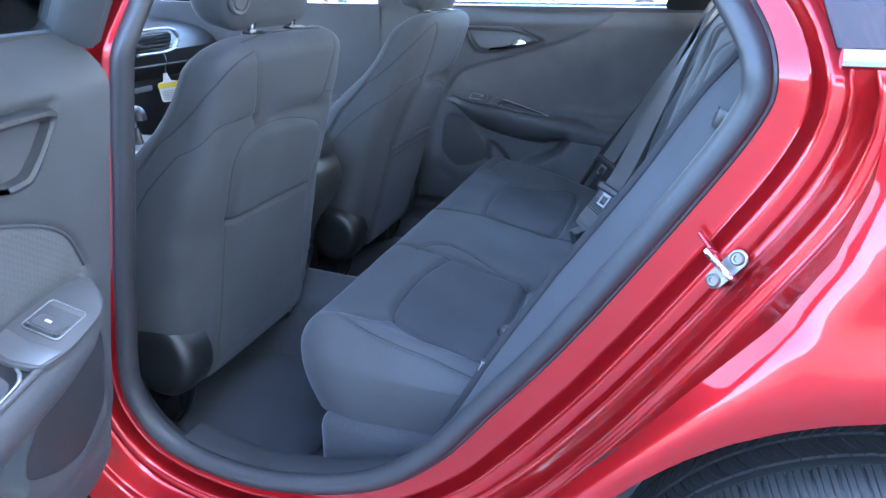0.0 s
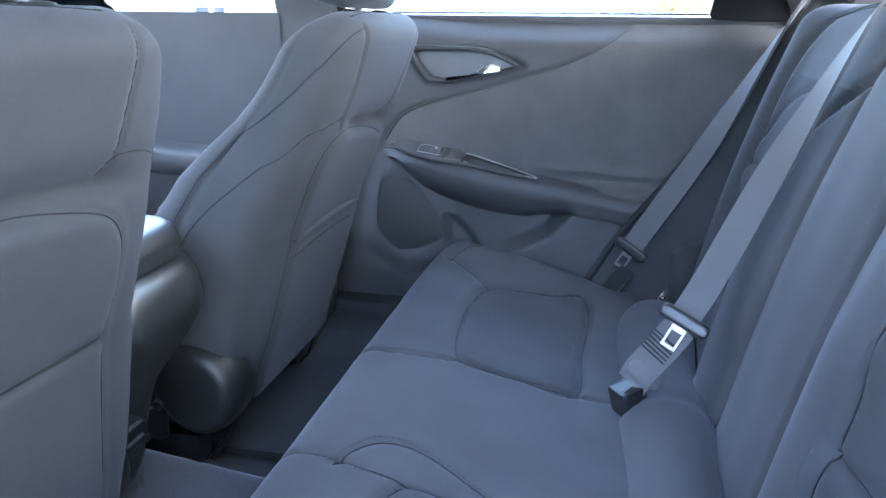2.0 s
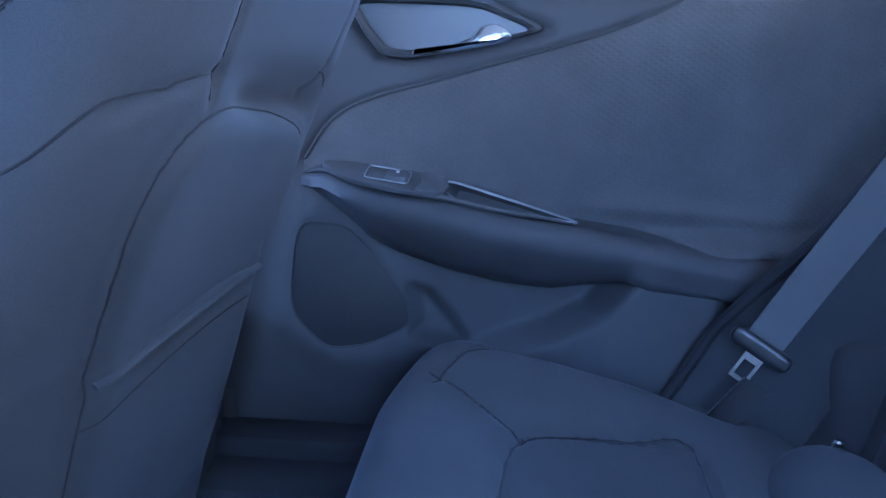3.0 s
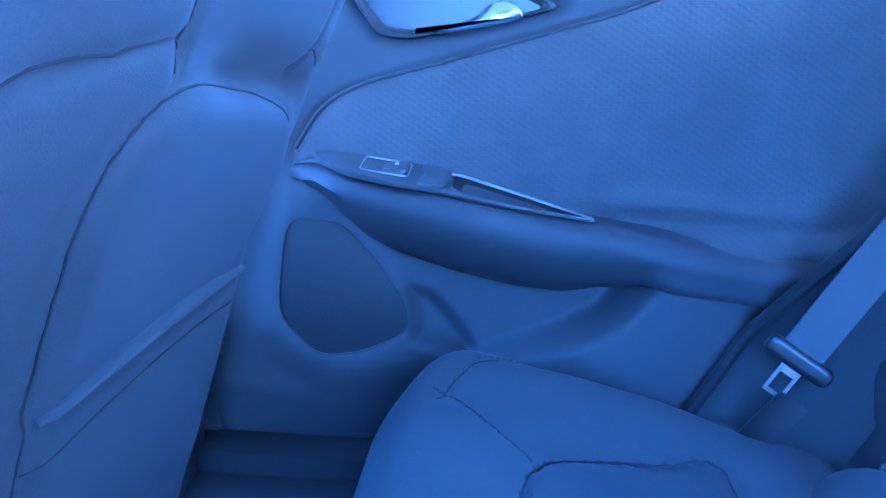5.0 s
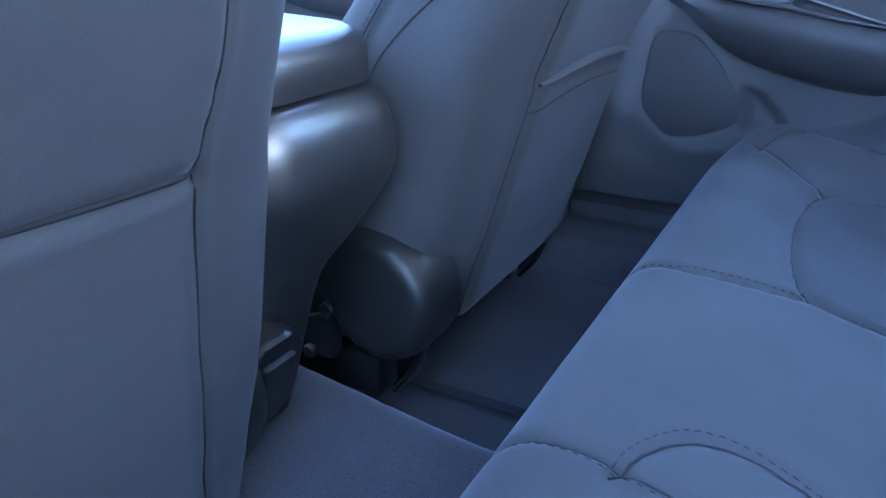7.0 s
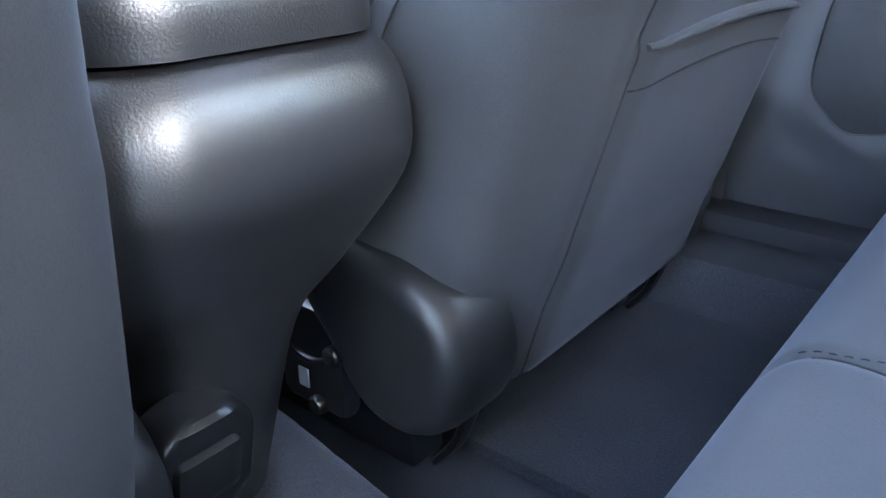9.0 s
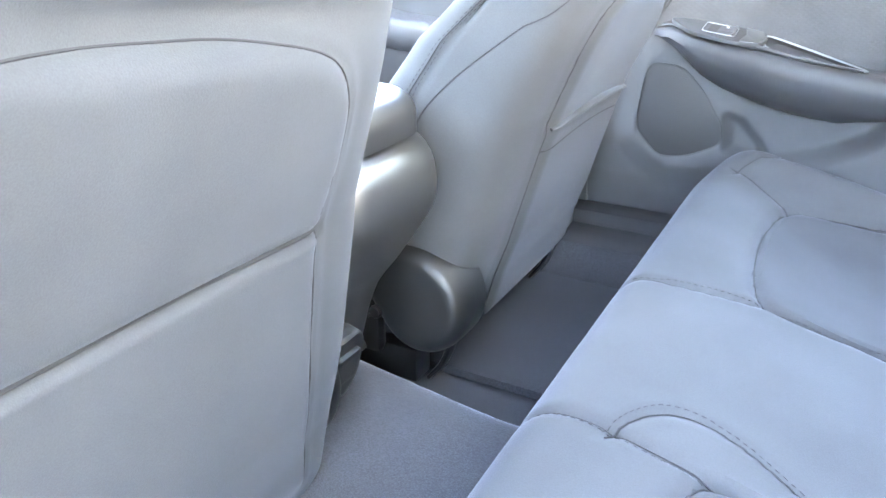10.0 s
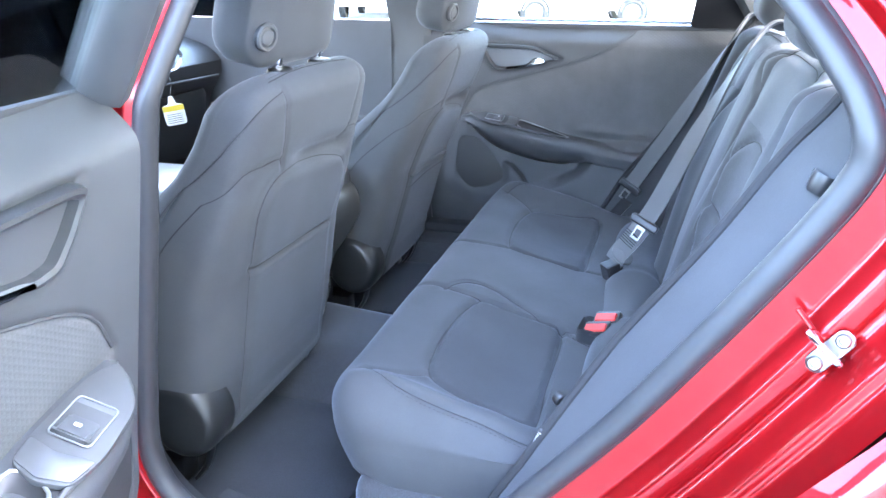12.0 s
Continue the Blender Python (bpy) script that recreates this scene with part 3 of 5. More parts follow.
def insert_outline(s):
    return [tuple(p) for p in spline([(-.280, s * .165), (-.36, s * .158), (-.440, s * .155), (-.462, s * .20), (-.474, s * .30), (-.472, s * .40),
                                      (-.455, s * .475), (-.40, s * .51), (-.34, s * .525), (-.275, s * .53), (-.277, s * .35)], 60, True)]


def ease(t):
    t = np.clip(t, 0, 1)
    return t * t * (3 - 2 * t)


def cushion_height(X, Y):
    x, a = X + CX, np.abs(Y)
    h = np.interp(x, CUSH_LINE[:, 0], CUSH_LINE[:, 1]) - .575
    h = h - .020 * np.exp(-((a - .35) / .15) ** 2) * ease((x + .54) / .2)
    h = h - .006 * np.clip((a - .58) / .07, 0, 1) + .036 * np.exp(-((a - .585) / .050) ** 2) * ease((x + .62) / .12) * (1 - .5 * ease((x + .36) / .16))
    h = h + .006 * np.exp(-(a / .12) ** 2) * ease((x + .58) / .16)
    for s in (-1, 1):
        out = insert_outline(s)
        h = h + groove(x, Y, out + out[:1], .008, .006)
        h = h + groove(x, Y, [(-.62, s * SPLIT[s]), (-.54, s * SPLIT[s]), (-.44, s * .154), (-.17, s * .17)], .006, .005)
        h = h + groove(x, Y, [(-.28, s * .16), (-.272, s * .53)], .006, .006)
        h = h + groove(x, Y, spline([(-.455, s * .475), (-.50, s * .515), (-.55, s * .545)], 8), .005, .005)
        h = h + groove(x, Y, spline([(-.545, s * .53), (-.50, s * .58), (-.42, s * .60), (-.17, s * .60)], 16), .004, .005)
    h = h + groove(x, Y, MID_ARC, .004, .005)
    rng = np.sin(x * 37 + Y * 11) * np.sin(Y * 29 - x * 13)
    return h + .0012 * rng


MID_ARC = [tuple(p) for p in spline([(-.524, -.163), (-.512, -.130), (-.492, -.104), (-.465, -.095), (-.43, -.102), (-.38, -.125), (-.30, -.163), (-.22, -.200)], 34)]


def cushion_warp(P):
    d = np.clip(-P[..., 2] / .25, 0, 1)
    P[..., 0] += ease(.5 - P[..., 0] / .36) * (.024 * d - .008 * np.sin(d * math.pi))
    P[..., 1] *= 1 - .03 * d
    foot = -.222 + .085 * ease((np.abs(P[..., 1]) - .44) / .17)      # the lower edge sweeps up towards the doors
    P[..., 2] = np.where(P[..., 2] < -.06, -.06 + (P[..., 2] + .06) * (foot + .06) / -.19, P[..., 2])
    return P


bm = drape(.216, .645, .13, .036, .25, .0055, cushion_height, cushion_warp)
mc = frame_m((CX, 0, .575), (1, 0, 0), (0, 1, 0), (0, 0, 1))
cush_tree = BVHTree.FromBMesh(bm)
inserts = [cut(bm, [(x - CX, y) for x, y in insert_outline(s)]) for s in (-1, 1)]
bm.transform(mc)
cushion = part("cushion", bm, CLOTH, bench)
for b in inserts:
    b.transform(mc)
    part("seat_insert", b, CLOTH_IN, cushion, "darker woven cloth seat insert")
lines = []
for s in (-1, 1):
    lines.append([(x - CX - .008, s * (y + .006), 0) for x, y in spline([(-.575, SPLIT[s]), (-.54, SPLIT[s]), (-.44, .150), (-.20, .166)], 40)])
    lines.append([(x - CX + .004, s * (y + .008), 0) for x, y in spline([(-.545, .53), (-.50, .58), (-.42, .60), (-.20, .60)], 30)])
lines.append([(x - CX - .004, y + .007, 0) for x, y in MID_ARC])
for line in lines:
    b = stitches([line], cush_tree, Vector((0, 0, 1)))
    b.transform(mc)
    part("stitching", b, STITCH, cushion, "fine dark seam stitching")["kind"] = "stuff"

def seam(line, tree, up, r=.0009):
    """A thin dark seam lying in a surface along a line."""
    pts = []
    for o in line:
        hit = tree.ray_cast(Vector(o) + up * .10, -up, .25)
        if hit[0] is not None:
            pts.append(tuple(hit[0] + up * (r * .15)))
    return tube(pts, r, 5, up=(.1, .2, 1)) if len(pts) > 2 else bmesh.new()


def dense(line, step=.005):
    p = np.array(line, float)
    s = np.r_[0, np.cumsum(np.linalg.norm(np.diff(p, axis=0), axis=1))]
    q = np.linspace(0, s[-1], max(3, int(s[-1] / step)))
    return np.stack([np.interp(q, s, p[:, k]) for k in range(p.shape[1])], 1)


for s in (-1, 1):
    io = insert_outline(s)
    for line in (io + io[:1], [(-.575, s * SPLIT[s]), (-.54, s * SPLIT[s]), (-.44, s * .154), (-.19, s * .168)],
                 spline([(-.455, s * .475), (-.50, s * .515), (-.55, s * .545)], 8), spline([(-.545, s * .53), (-.50, s * .58), (-.42, s * .60), (-.19, s * .60)], 16)):
        b = seam([(x - CX, y, 0) for x, y in dense(line)], cush_tree, Vector((0, 0, 1)))
        b.transform(mc)
        part("seam", b, STITCH, cushion)
b = seam([(x - CX, y, 0) for x, y in dense(MID_ARC)], cush_tree, Vector((0, 0, 1)), .0011)
b.transform(mc)
part("seam", b, STITCH, cushion)

SB_O = Vector((-.086, 0, .545))                       # foot of the backrest's face
SB_UP = Vector((.27, 0, .963)).normalized()
SB_N = Vector((-.963, 0, .27)).normalized()
SB_L = .575


def back_outline(s):
    return [(s * a, b) for a, b in [tuple(p) for p in spline([(.43, -.31), (.25, -.31), (.25, -.15), (.24, 0), (.205, .08), (.14, .145), (.07, .195), (.042, .236), (.09, .254), (.22, .256), (.36, .252), (.44, .225), (.475, .15), (.47, 0), (.45, -.15)], 70, True)]]


def back_height(A, B):
    a, v = np.abs(A), B + SB_L / 2
    h = .012 * np.exp(-((a - .56) / .05) ** 2)
    h = h + .030 * np.exp(-((a - .20) / .07) ** 2) * np.clip((.25 - B) / .3, 0, 1)      # bolsters beside the inserts
    h = h + .014 * np.exp(-(a / .09) ** 4)                                               # middle band
    h = h + .018 * np.exp(-((a - .50) / .04) ** 2)
    h = h + .014 * np.sin(np.clip(v / SB_L, 0, 1) * math.pi)
    for s in (-1, 1):
        out = back_outline(s)
        h = h + groove(A, B, out + out[:1], .009, .007)
        h = h + groove(A, B, [(s * .115, -.4), (s * .11, .0), (s * .10, .2), (s * .06, .33)], .012, .007)
        h = h + groove(A, B, [(s * .535, -.4), (s * .54, .1), (s * .52, .26), (s * .46, .31)], .006, .006)
        for b0 in (-.118, .005):
            near_in = (A * s > .235) & (A * s < .47)
            h = h + np.where(near_in, groove(A, B, [(s * .20, b0), (s * .50, b0 - .01)], .007, .006), 0)
            h = h + np.where(near_in, .007 * np.exp(-((B - b0 + .03) / .03) ** 2), 0)
        arch = back_arch(s)
        h = h + groove(A, B, arch, .006, .006) + .003 * smask(A, B, arch + [(s * .45, -.10), (s * .26, -.10)], .02)
    return h


def back_arch(s):
    return [(s * a, b) for a, b in spline([(.218, .05), (.235, .098), (.29, .128), (.37, .126), (.43, .098), (.462, .04)], 30)]


bm = drape(.60, .3175, .06, .045, .16, .006, lambda A, B: back_height(A, B - .0525))
bm.transform(Matrix.Translation((0, -.0525, 0)))
mb = frame_m(SB_O + SB_UP * (SB_L / 2), (0, 1, 0), SB_UP, SB_N)
back_tree = BVHTree.FromBMesh(bm)
inserts = [cut(bm, [p for p in back_outline(s) if p[1] < .15] ) for s in (-1, 1)]
bm.transform(mb)
backrest = part("backrest", bm, CLOTH, bench)
for b in inserts:
    b.transform(mb)
    part("back_insert", b, CLOTH_IN, backrest, "darker woven cloth backrest insert")
for s in (-1, 1):
    c = SB_O + SB_UP * (SB_L + .072) + Vector((0, s * .29, 0)) - SB_N * .012
    hr = part("headrest", drape(.128, .088, .062, .045, .06, .01, None, None, frame_m(c + SB_N * .05, (0, 1, 0), SB_UP, SB_N)), CLOTH, bench, "padded cloth rear headrest")
    part("headrest_back", drape(.128, .088, .062, .045, .06, .012, None, None, frame_m(c - SB_N * .05, (0, 1, 0), SB_UP, -SB_N)), CLOTH, hr)
    for k in (-.06, .06):
        p0 = SB_O + SB_UP * (SB_L - .06) + Vector((0, s * .29 + k, 0)) - SB_N * .04
        part("post", tube([p0, p0 + SB_UP * .06], .006, 10), CHROME, hr, "chrome headrest post")
for s in (-1, 1):
    bo = back_outline(s)
    for line in (bo + bo[:1], [(s * .115, -.30), (s * .11, .0), (s * .10, .2), (s * .06, .30)], [(s * .535, -.3), (s * .54, .1), (s * .52, .26), (s * .46, .29)],
                 [(s * .245, -.118), (s * .455, -.126)], [(s * .245, .005), (s * .468, -.003)], back_arch(s), [(s * .06, .262), (s * .22, .264), (s * .36, .260), (s * .445, .232)]):
        b = seam([(a, v, 0) for a, v in dense(line)], back_tree, Vector((0, 0, 1)))
        b.transform(mb)
        part("seam", b, STITCH, backrest)
# lower roll between cushion and backrest
ry = np.linspace(-.56, .56, 90)
rr = .050 * np.sqrt(np.clip(1 - (np.abs(ry) / .57) ** 14, .02, 1)) + .004 * np.sin(ry * 17) - .007 * np.exp(-((np.abs(ry) - .125) / .006) ** 2)
roll = part("lower_roll", tube([(-.156, y, .503) for y in ry], list(rr), 24, squash=(1.25, 1.15)), CLOTH, bench)
for y in (-.135, .135, .53, -.53):
    part("anchor_button", lathe([(0, .003), (.004, .003), (.006, .001), (.006, -.004)], frame_m((-.142, y, .5545), (1, 0, 0), (0, 1, 0), (.3, 0, .95)), 14), CHROME, roll, "small bright anchor button")


def side_bolster(s):
    b = part("side_bolster", bolster_mesh(s), CLOTH, bench, "smooth dark cloth side bolster")
    loop = tube([(.036, s * .672, .990), (.034, s * .690, .991), (.046, s * .697, .986), (.060, s * .692, .981), (.061, s * .674, .980)], .0065, 8, squash=(.16, 1.7), up=(.3, 0, 1), n=20)
    welt = [(x - .001, s * (.6165 + .052 * min(1, max(0, (.74 - z) / .12))), z + .002) for x, z in BOLSTER_EDGE[4:76]]
    part("edge_welt", tube(welt, .0075, 8, up=(0, 1, 0)), STITCH, b, "dark edge welt")
    rows = [(x * .30 + u * .70 + .004, s * .735, z * .30 + w * .70) for (x, z), (u, w) in zip(BOLSTER_EDGE[34:72], BOLSTER_OUT[34:72])]
    part("stitching", stitches([rows], BVHTree.FromBMesh(bolster_mesh(s)), Vector((0, s, 0)), .0007, .006, .006), STITCH, b, "dashed seam stitching")["kind"] = "stuff"
    part("strap_loop", loop, BLACK, b, "small black strap loop")


BOLSTER_EDGE = spline([(-.325, .43), (-.302, .488), (-.259, .565), (-.222, .633), (-.14, .757), (-.05, .89), (.016, 1.0), (.064, 1.066), (.12, 1.17)], 80)
BOLSTER_OUT = spline([(-.35, .42), (-.28, .50), (-.205, .585), (-.10, .712), (.02, .885), (.090, 1.01), (.12, 1.12)], 80)


def bolster_mesh(s):
    edge, outer = BOLSTER_EDGE, BOLSTER_OUT
    rows = []
    for t in np.linspace(0, 1, 26):
        q = np.zeros((80, 3))
        q[:, 0] = edge[:, 0] * (1 - t) + outer[:, 0] * t
        q[:, 2] = edge[:, 1] * (1 - t) + outer[:, 1] * t
        bulge = .014 * math.sin(math.pi * t) - .006 * math.exp(-((t - .80) / .02) ** 2) - .004 * math.exp(-((t - .06) / .02) ** 2)
        q[:, 1] = s * (.622 + .106 * t + bulge - .5 * t * np.maximum(0, q[:, 2] - 1.01) + .052 * (1 - t) * np.clip((.74 - edge[:, 1]) / .12, 0, 1))
        rows.append(q)
    first = rows[0].copy(); first[:, 0] += .006; first[:, 2] += .004; first[:, 1] -= s * .009
    second = first.copy(); second[:, 0] += .10; second[:, 2] -= .05; second[:, 1] = s * .585
    return sheet(np.stack([second, first] + rows, 1))


for s in (-1, 1):
    part("seat_side", box(-.13, .02, min(s * .56, s * .72), max(s * .56, s * .72), .38, .64, .03, 3), CLOTH, bench)
side_bolster(-1)
side_bolster(1)

# ---- front seats ----
def oval(w, d, n, p=3.2):
    """n points evenly spaced round a rounded oblong."""
    t = np.linspace(0, 2 * np.pi, 1600)
    x, y = w * np.sign(np.cos(t)) * np.abs(np.cos(t)) ** (2 / p), d * np.sign(np.sin(t)) * np.abs(np.sin(t)) ** (2 / p)
    s = np.r_[0, np.cumsum(np.hypot(np.diff(x), np.diff(y)))]
    q = np.linspace(0, s[-1], n, endpoint=False)
    return np.interp(q, s, x), np.interp(q, s, y)


def front_seat(s, tilt, drop=0.0):
    st = thing("front_seat", "dark blue-grey cloth front seat with a rear map pocket", "car seat", (-1.05, s * .37, .36), group="front seats")
    yc = s * .37

    def place(x, a, z):
        return (x + tilt * (z - .5), yc + a, z)

    zs = np.r_[np.linspace(.43, 1.0, 96), 1.0 + .050 * np.sin(np.linspace(.06, 1, 22) * math.pi / 2)]
    xb = np.interp(zs, [.43, .50, .55, .73, .86, .95, 1.0, 1.058], [-.802, -.792, -.780, -.750, -.705, -.674, -.660, -.650])
    xf = np.interp(zs, [.43, .50, .60, .70, .76, .82, .865, .907, .95, 1.0, 1.058], [-1.02, -1.00, -.985, -.97, -.955, -.920, -.88, -.838, -.808, -.788, -.770])
    w = np.interp(zs, [.43, .50, .58, .70, .82, .90, .96, 1.0, 1.03, 1.058], [.250, .258, .263, .262, .250, .234, .228, .222, .212, .190])
    k = np.clip((zs - 1.0) / .0501, 0, 1)
    cap = np.sqrt(np.clip(1 - k ** 2, 0.0004, 1))
    capw = 1 - .30 * (1 - cap)
    n = 230
    P = np.zeros((len(zs), n, 3))
    pocket_full = [(a, z - drop) for a, z in spline([(-.150, .455), (-.151, .62), (-.153, .727), (-.163, .80), (-.166, .848), (-.146, .884), (-.101, .899), (-.008, .894), (.055, .886), (.125, .867), (.158, .836),
                                                     (.165, .79), (.158, .735), (.160, .66), (.176, .455)], 120)]
    shoulder = [tuple(p) for p in spline([(-.126, .917), (-.135, .922), (-.165, .921), (-.190, .917), (-.212, .911)], 24)]
    shoulder = [(a, z - drop) for a, z in shoulder]
    if drop:
        shoulder = [tuple(p) for p in spline([(-.124, .893), (-.132, .897), (-.165, .892), (-.19, .885), (-.212, .879)], 24)]
    shoulder2 = [(-a, z) for a, z in shoulder]
    rise = [(-.124, .905 - drop), (-.132, .96), (-.140, 1.0), (-.145, 1.03)]
    rise2 = [(-a, z) for a, z in rise]
    for i, z in enumerate(zs):
        d0, ww = (xb[i] - xf[i]) / 2, w[i] * capw[i]
        d = d0 * max(cap[i], .12)
        a, x = oval(ww, d, n, float(np.interp(z, [.43, .75, .85, .93, 1.05], [5.5, 5.5, 5.0, 4.0, 3.2])))
        xc = (xb[i] + xf[i]) / 2 + .01 * k[i]
        back = np.clip(x / (.6 * d), 0, 1)
        hollow = np.where(x < 0, .055 * np.clip(1 - (a / (ww * .95)) ** 4, 0, 1) * (1 - k[i]), 0)
        Zr = np.full(n, z)
        g = groove(a, Zr, pocket_full, .0035, .005) + groove(a, Zr, [(-.155, .739 - drop), (.158, .732 - drop)], .003 if drop else .009, .004)
        g += .002 * np.exp(-((z - .728 + drop) / .010) ** 2) * (np.abs(a) < .155)
        g += groove(a, Zr, shoulder, .004, .004) + groove(a, Zr, shoulder2, .004, .004) + groove(a, Zr, rise, .003, .004) + groove(a, Zr, rise2, .003, .004)

        inpk = smask(a, Zr, pocket_full, .02)
        g += .010 * inpk
        g -= .022 * np.exp(-((z - np.interp(a, [-.12, .16], [.911 - drop, .896 - drop])) / .016) ** 2) * np.exp(-((a - .045) / .12) ** 4)
        side = np.abs(x / d) < .55
        side_seam = -.004 * np.exp(-((x / d + .30) / .03) ** 2) * (1 - k[i])
        aa = a + np.sign(a) * np.where(side, side_seam, 0)
        P[i] = np.stack([xc + x + hollow + g * back + tilt * (z - .5), yc + aa, Zr], -1)
    bm = sheet(P, False, True)
    bm.verts.ensure_lookup_table()
    bm.faces.new(bm.verts[-n:])
    bm.faces.new(bm.verts[:n])
    tree = BVHTree.FromBMesh(bm)
    back = part("backrest", bm, CLOTH, st, sharp=60)
    # stitching along the shoulders
    X = Vector((1, 0, 0))
    shoulder_row = spline([(.14, 1.030), (.05, 1.036), (-.05, 1.036), (-.143, 1.026)], 60)
    over = Vector((.75, -.30, .45)).normalized()
    part("stitching", stitches([[place(-.72, a, z) for a, z in shoulder_row]], tree, over), STITCH, back, "fine seam stitching")["kind"] = "stuff"
    part("seam", seam([place(-.72, a, z - .006) for a, z in dense(shoulder_row)], tree, over), STITCH, back)
    # the long edge seam down each side, from the shoulder to the front
    edge = []
    for z in np.linspace(.56, .985, 70):
        xr, xl = np.interp(z, zs, xb), np.interp(z, zs, xf)
        edge.append(((xr + xl) / 2 + (xr - xl) / 2 * float(np.interp(z, [.55, .824, .887, .967, 1.012], [-.45, -.41, -.30, .41, .86])), z))
    side_up = Vector((.2, -1, .1)).normalized()
    low_end = tree.ray_cast(Vector(place(edge[-1][0], -.245, edge[-1][1])) + side_up * .10, -side_up, .25)[0]
    top_end = tree.ray_cast(Vector(place(-.50, -.145, 1.028)), -X, .5)[0]
    corner = [tuple(tree.find_nearest(low_end.lerp(top_end, k) + Vector((.012, -.012, .008)) * math.sin(k * math.pi))[0]) for k in np.linspace(0, 1, 24)]
    part("seam", tube(corner, .0012, 5, up=(.1, .2, 1)), STITCH, back)
    for q in (-1, 1):
        Q = Vector((.2, q, .1)).normalized()
        part("seam", seam([place(x, q * .245, z) for x, z in dense(edge)], tree, Q), STITCH, back)
        for off in (-.007, .007):
            part("stitching", stitches([[place(x + off, q * .245, z + off * .6) for x, z in edge]], tree, Q), STITCH, back, "fine seam stitching")["kind"] = "stuff"
    side_row = spline([(-.714, .908), (-.745, .887), (-.775, .861), (-.834, .797), (-.862, .735), (-.872, .66)], 40)
    if drop:
        side_row = spline([(-.716, .900), (-.745, .883), (-.796, .842), (-.845, .797), (-.876, .750), (-.886, .68)], 40)
    part("seam", seam([place(x, -.30, z - drop) for x, z in dense(side_row[8:])], tree, Vector((0, -1, 0))), STITCH, back)
    back_end = tree.ray_cast(Vector(place(-.50, *shoulder[-10])), -X, .5)[0]
    side_end = tree.ray_cast(Vector(place(side_row[8][0], -.40, side_row[8][1] - drop)), Vector((0, 1, 0)), .5)[0]
    turn = np.array([tree.find_nearest(back_end.lerp(side_end, k) + Vector((.03, -.03, .004)) * math.sin(k * math.pi))[0] for k in np.linspace(0, 1, 24)])
    for _ in range(12):
        turn[1:-1] = (turn[:-2] + 2 * turn[1:-1] + turn[2:]) / 4
    turn = [tuple(tree.find_nearest(Vector(p))[0]) for p in turn]
    part("seam", tube(turn, .0009, 5, up=(.1, .2, 1)), STITCH, back)
    for line, r in ((pocket_full, .0009), (shoulder[:-9], .0009), (shoulder2, .0009), (rise, .0005), (rise2, .0005)):
        part("seam", seam([place(-.70, a, z) for a, z in dense(line)], tree, X, r), STITCH, back)
    if not drop:
        part("pocket_edge", seam([place(-.70, a, z + .001) for a, z in dense([(-.153, .739 - drop), (.156, .732 - drop)])], tree, X, .0019), STITCH, back, "dark edge of the map pocket")
    if drop:
        hem = [(a, .732 - drop + .012 * (1 - (a / .165) ** 2)) for a in np.linspace(-.150, .158, 40)]
        pts = [tree.ray_cast(Vector(place(-.55, a, z)), -X, .5)[0] for a, z in hem]
        part("seam", seam([place(-.70, a, z - .030) for a, z in hem], tree, X), STITCH, back)
        part("pocket_hem", tube([tuple(p + X * .002) for p in pts if p is not None], [.003, .0055, .0065, .0055, .003], 12, squash=(.7, 1.3), up=(1, 0, 0)), CLOTH, back, "rolled cloth hem of the map pocket")
    # headrest
    up, nn = Vector((.20, 0, .98)), Vector((.98, 0, -.20))
    hc = Vector(place(-.728, 0, 1.155))
    hb = lambda A, B: -.030 * (np.abs(A) / .16) ** 2.5 + groove(A, B, [(-.115, -.2), (-.108, .2)], .003, .004) + groove(A, B, [(.115, -.2), (.108, .2)], .003, .004)
    hwarp = lambda P: P * np.stack([np.interp(P[..., 1], [-.1, .1], [1.0, .86]), np.ones(P.shape[:2]), np.ones(P.shape[:2])], -1)
    hr = part("headrest", drape(.153, .098, .055, .035, .05, .007, hb, hwarp, frame_m(hc + nn * .052, (0, 1, 0), up, nn)), CLOTH, st)
    part("headrest_front", drape(.153, .098, .055, .035, .06, .012, None, hwarp, frame_m(hc - nn * .055, (0, 1, 0), up, -nn)), CLOTH, hr)
    part("button", lathe([(0, .003), (.011, .003), (.014, .0), (.0145, .0), (.0155, .0035), (.019, .004), (.0215, .001), (.0215, -.02)], frame_m(hc + nn * .0365 + Vector((0, -.120, 0)) - up * .046, (.30, 1, 0), up, nn + Vector((0, -.30, 0))), 32), GREYTRIM, hr, "round dark grey release button")
    for k2 in (-.076, .066):
        p0 = Vector(place(-.716, k2, 1.03))
        part("post", tube([p0, p0 + up * .08], .0068, 14), CHROME, hr, "chrome headrest post")
        part("collar", drape(.015, .027, .013, .004, .02, .004, m=frame_m(place(-.706, k2, 1.053), (1, 0, -.1), (0, 1, 0), (.1, 0, 1))), BLACK, st, "black headrest post collar")
    part("seat_cushion", drape(.26, .25, .08, .05, .16, .012, lambda A, B: .03 * (np.abs(B) / .24) ** 4, None, frame_m((-1.13, yc, .58), (1, 0, 0), (0, 1, 0), (.05, 0, 1))), CLOTH, st)
    part("seat_base", box(-1.34, -.93, yc - .19, yc + .19, .36, .47, .02), BLACK, st)
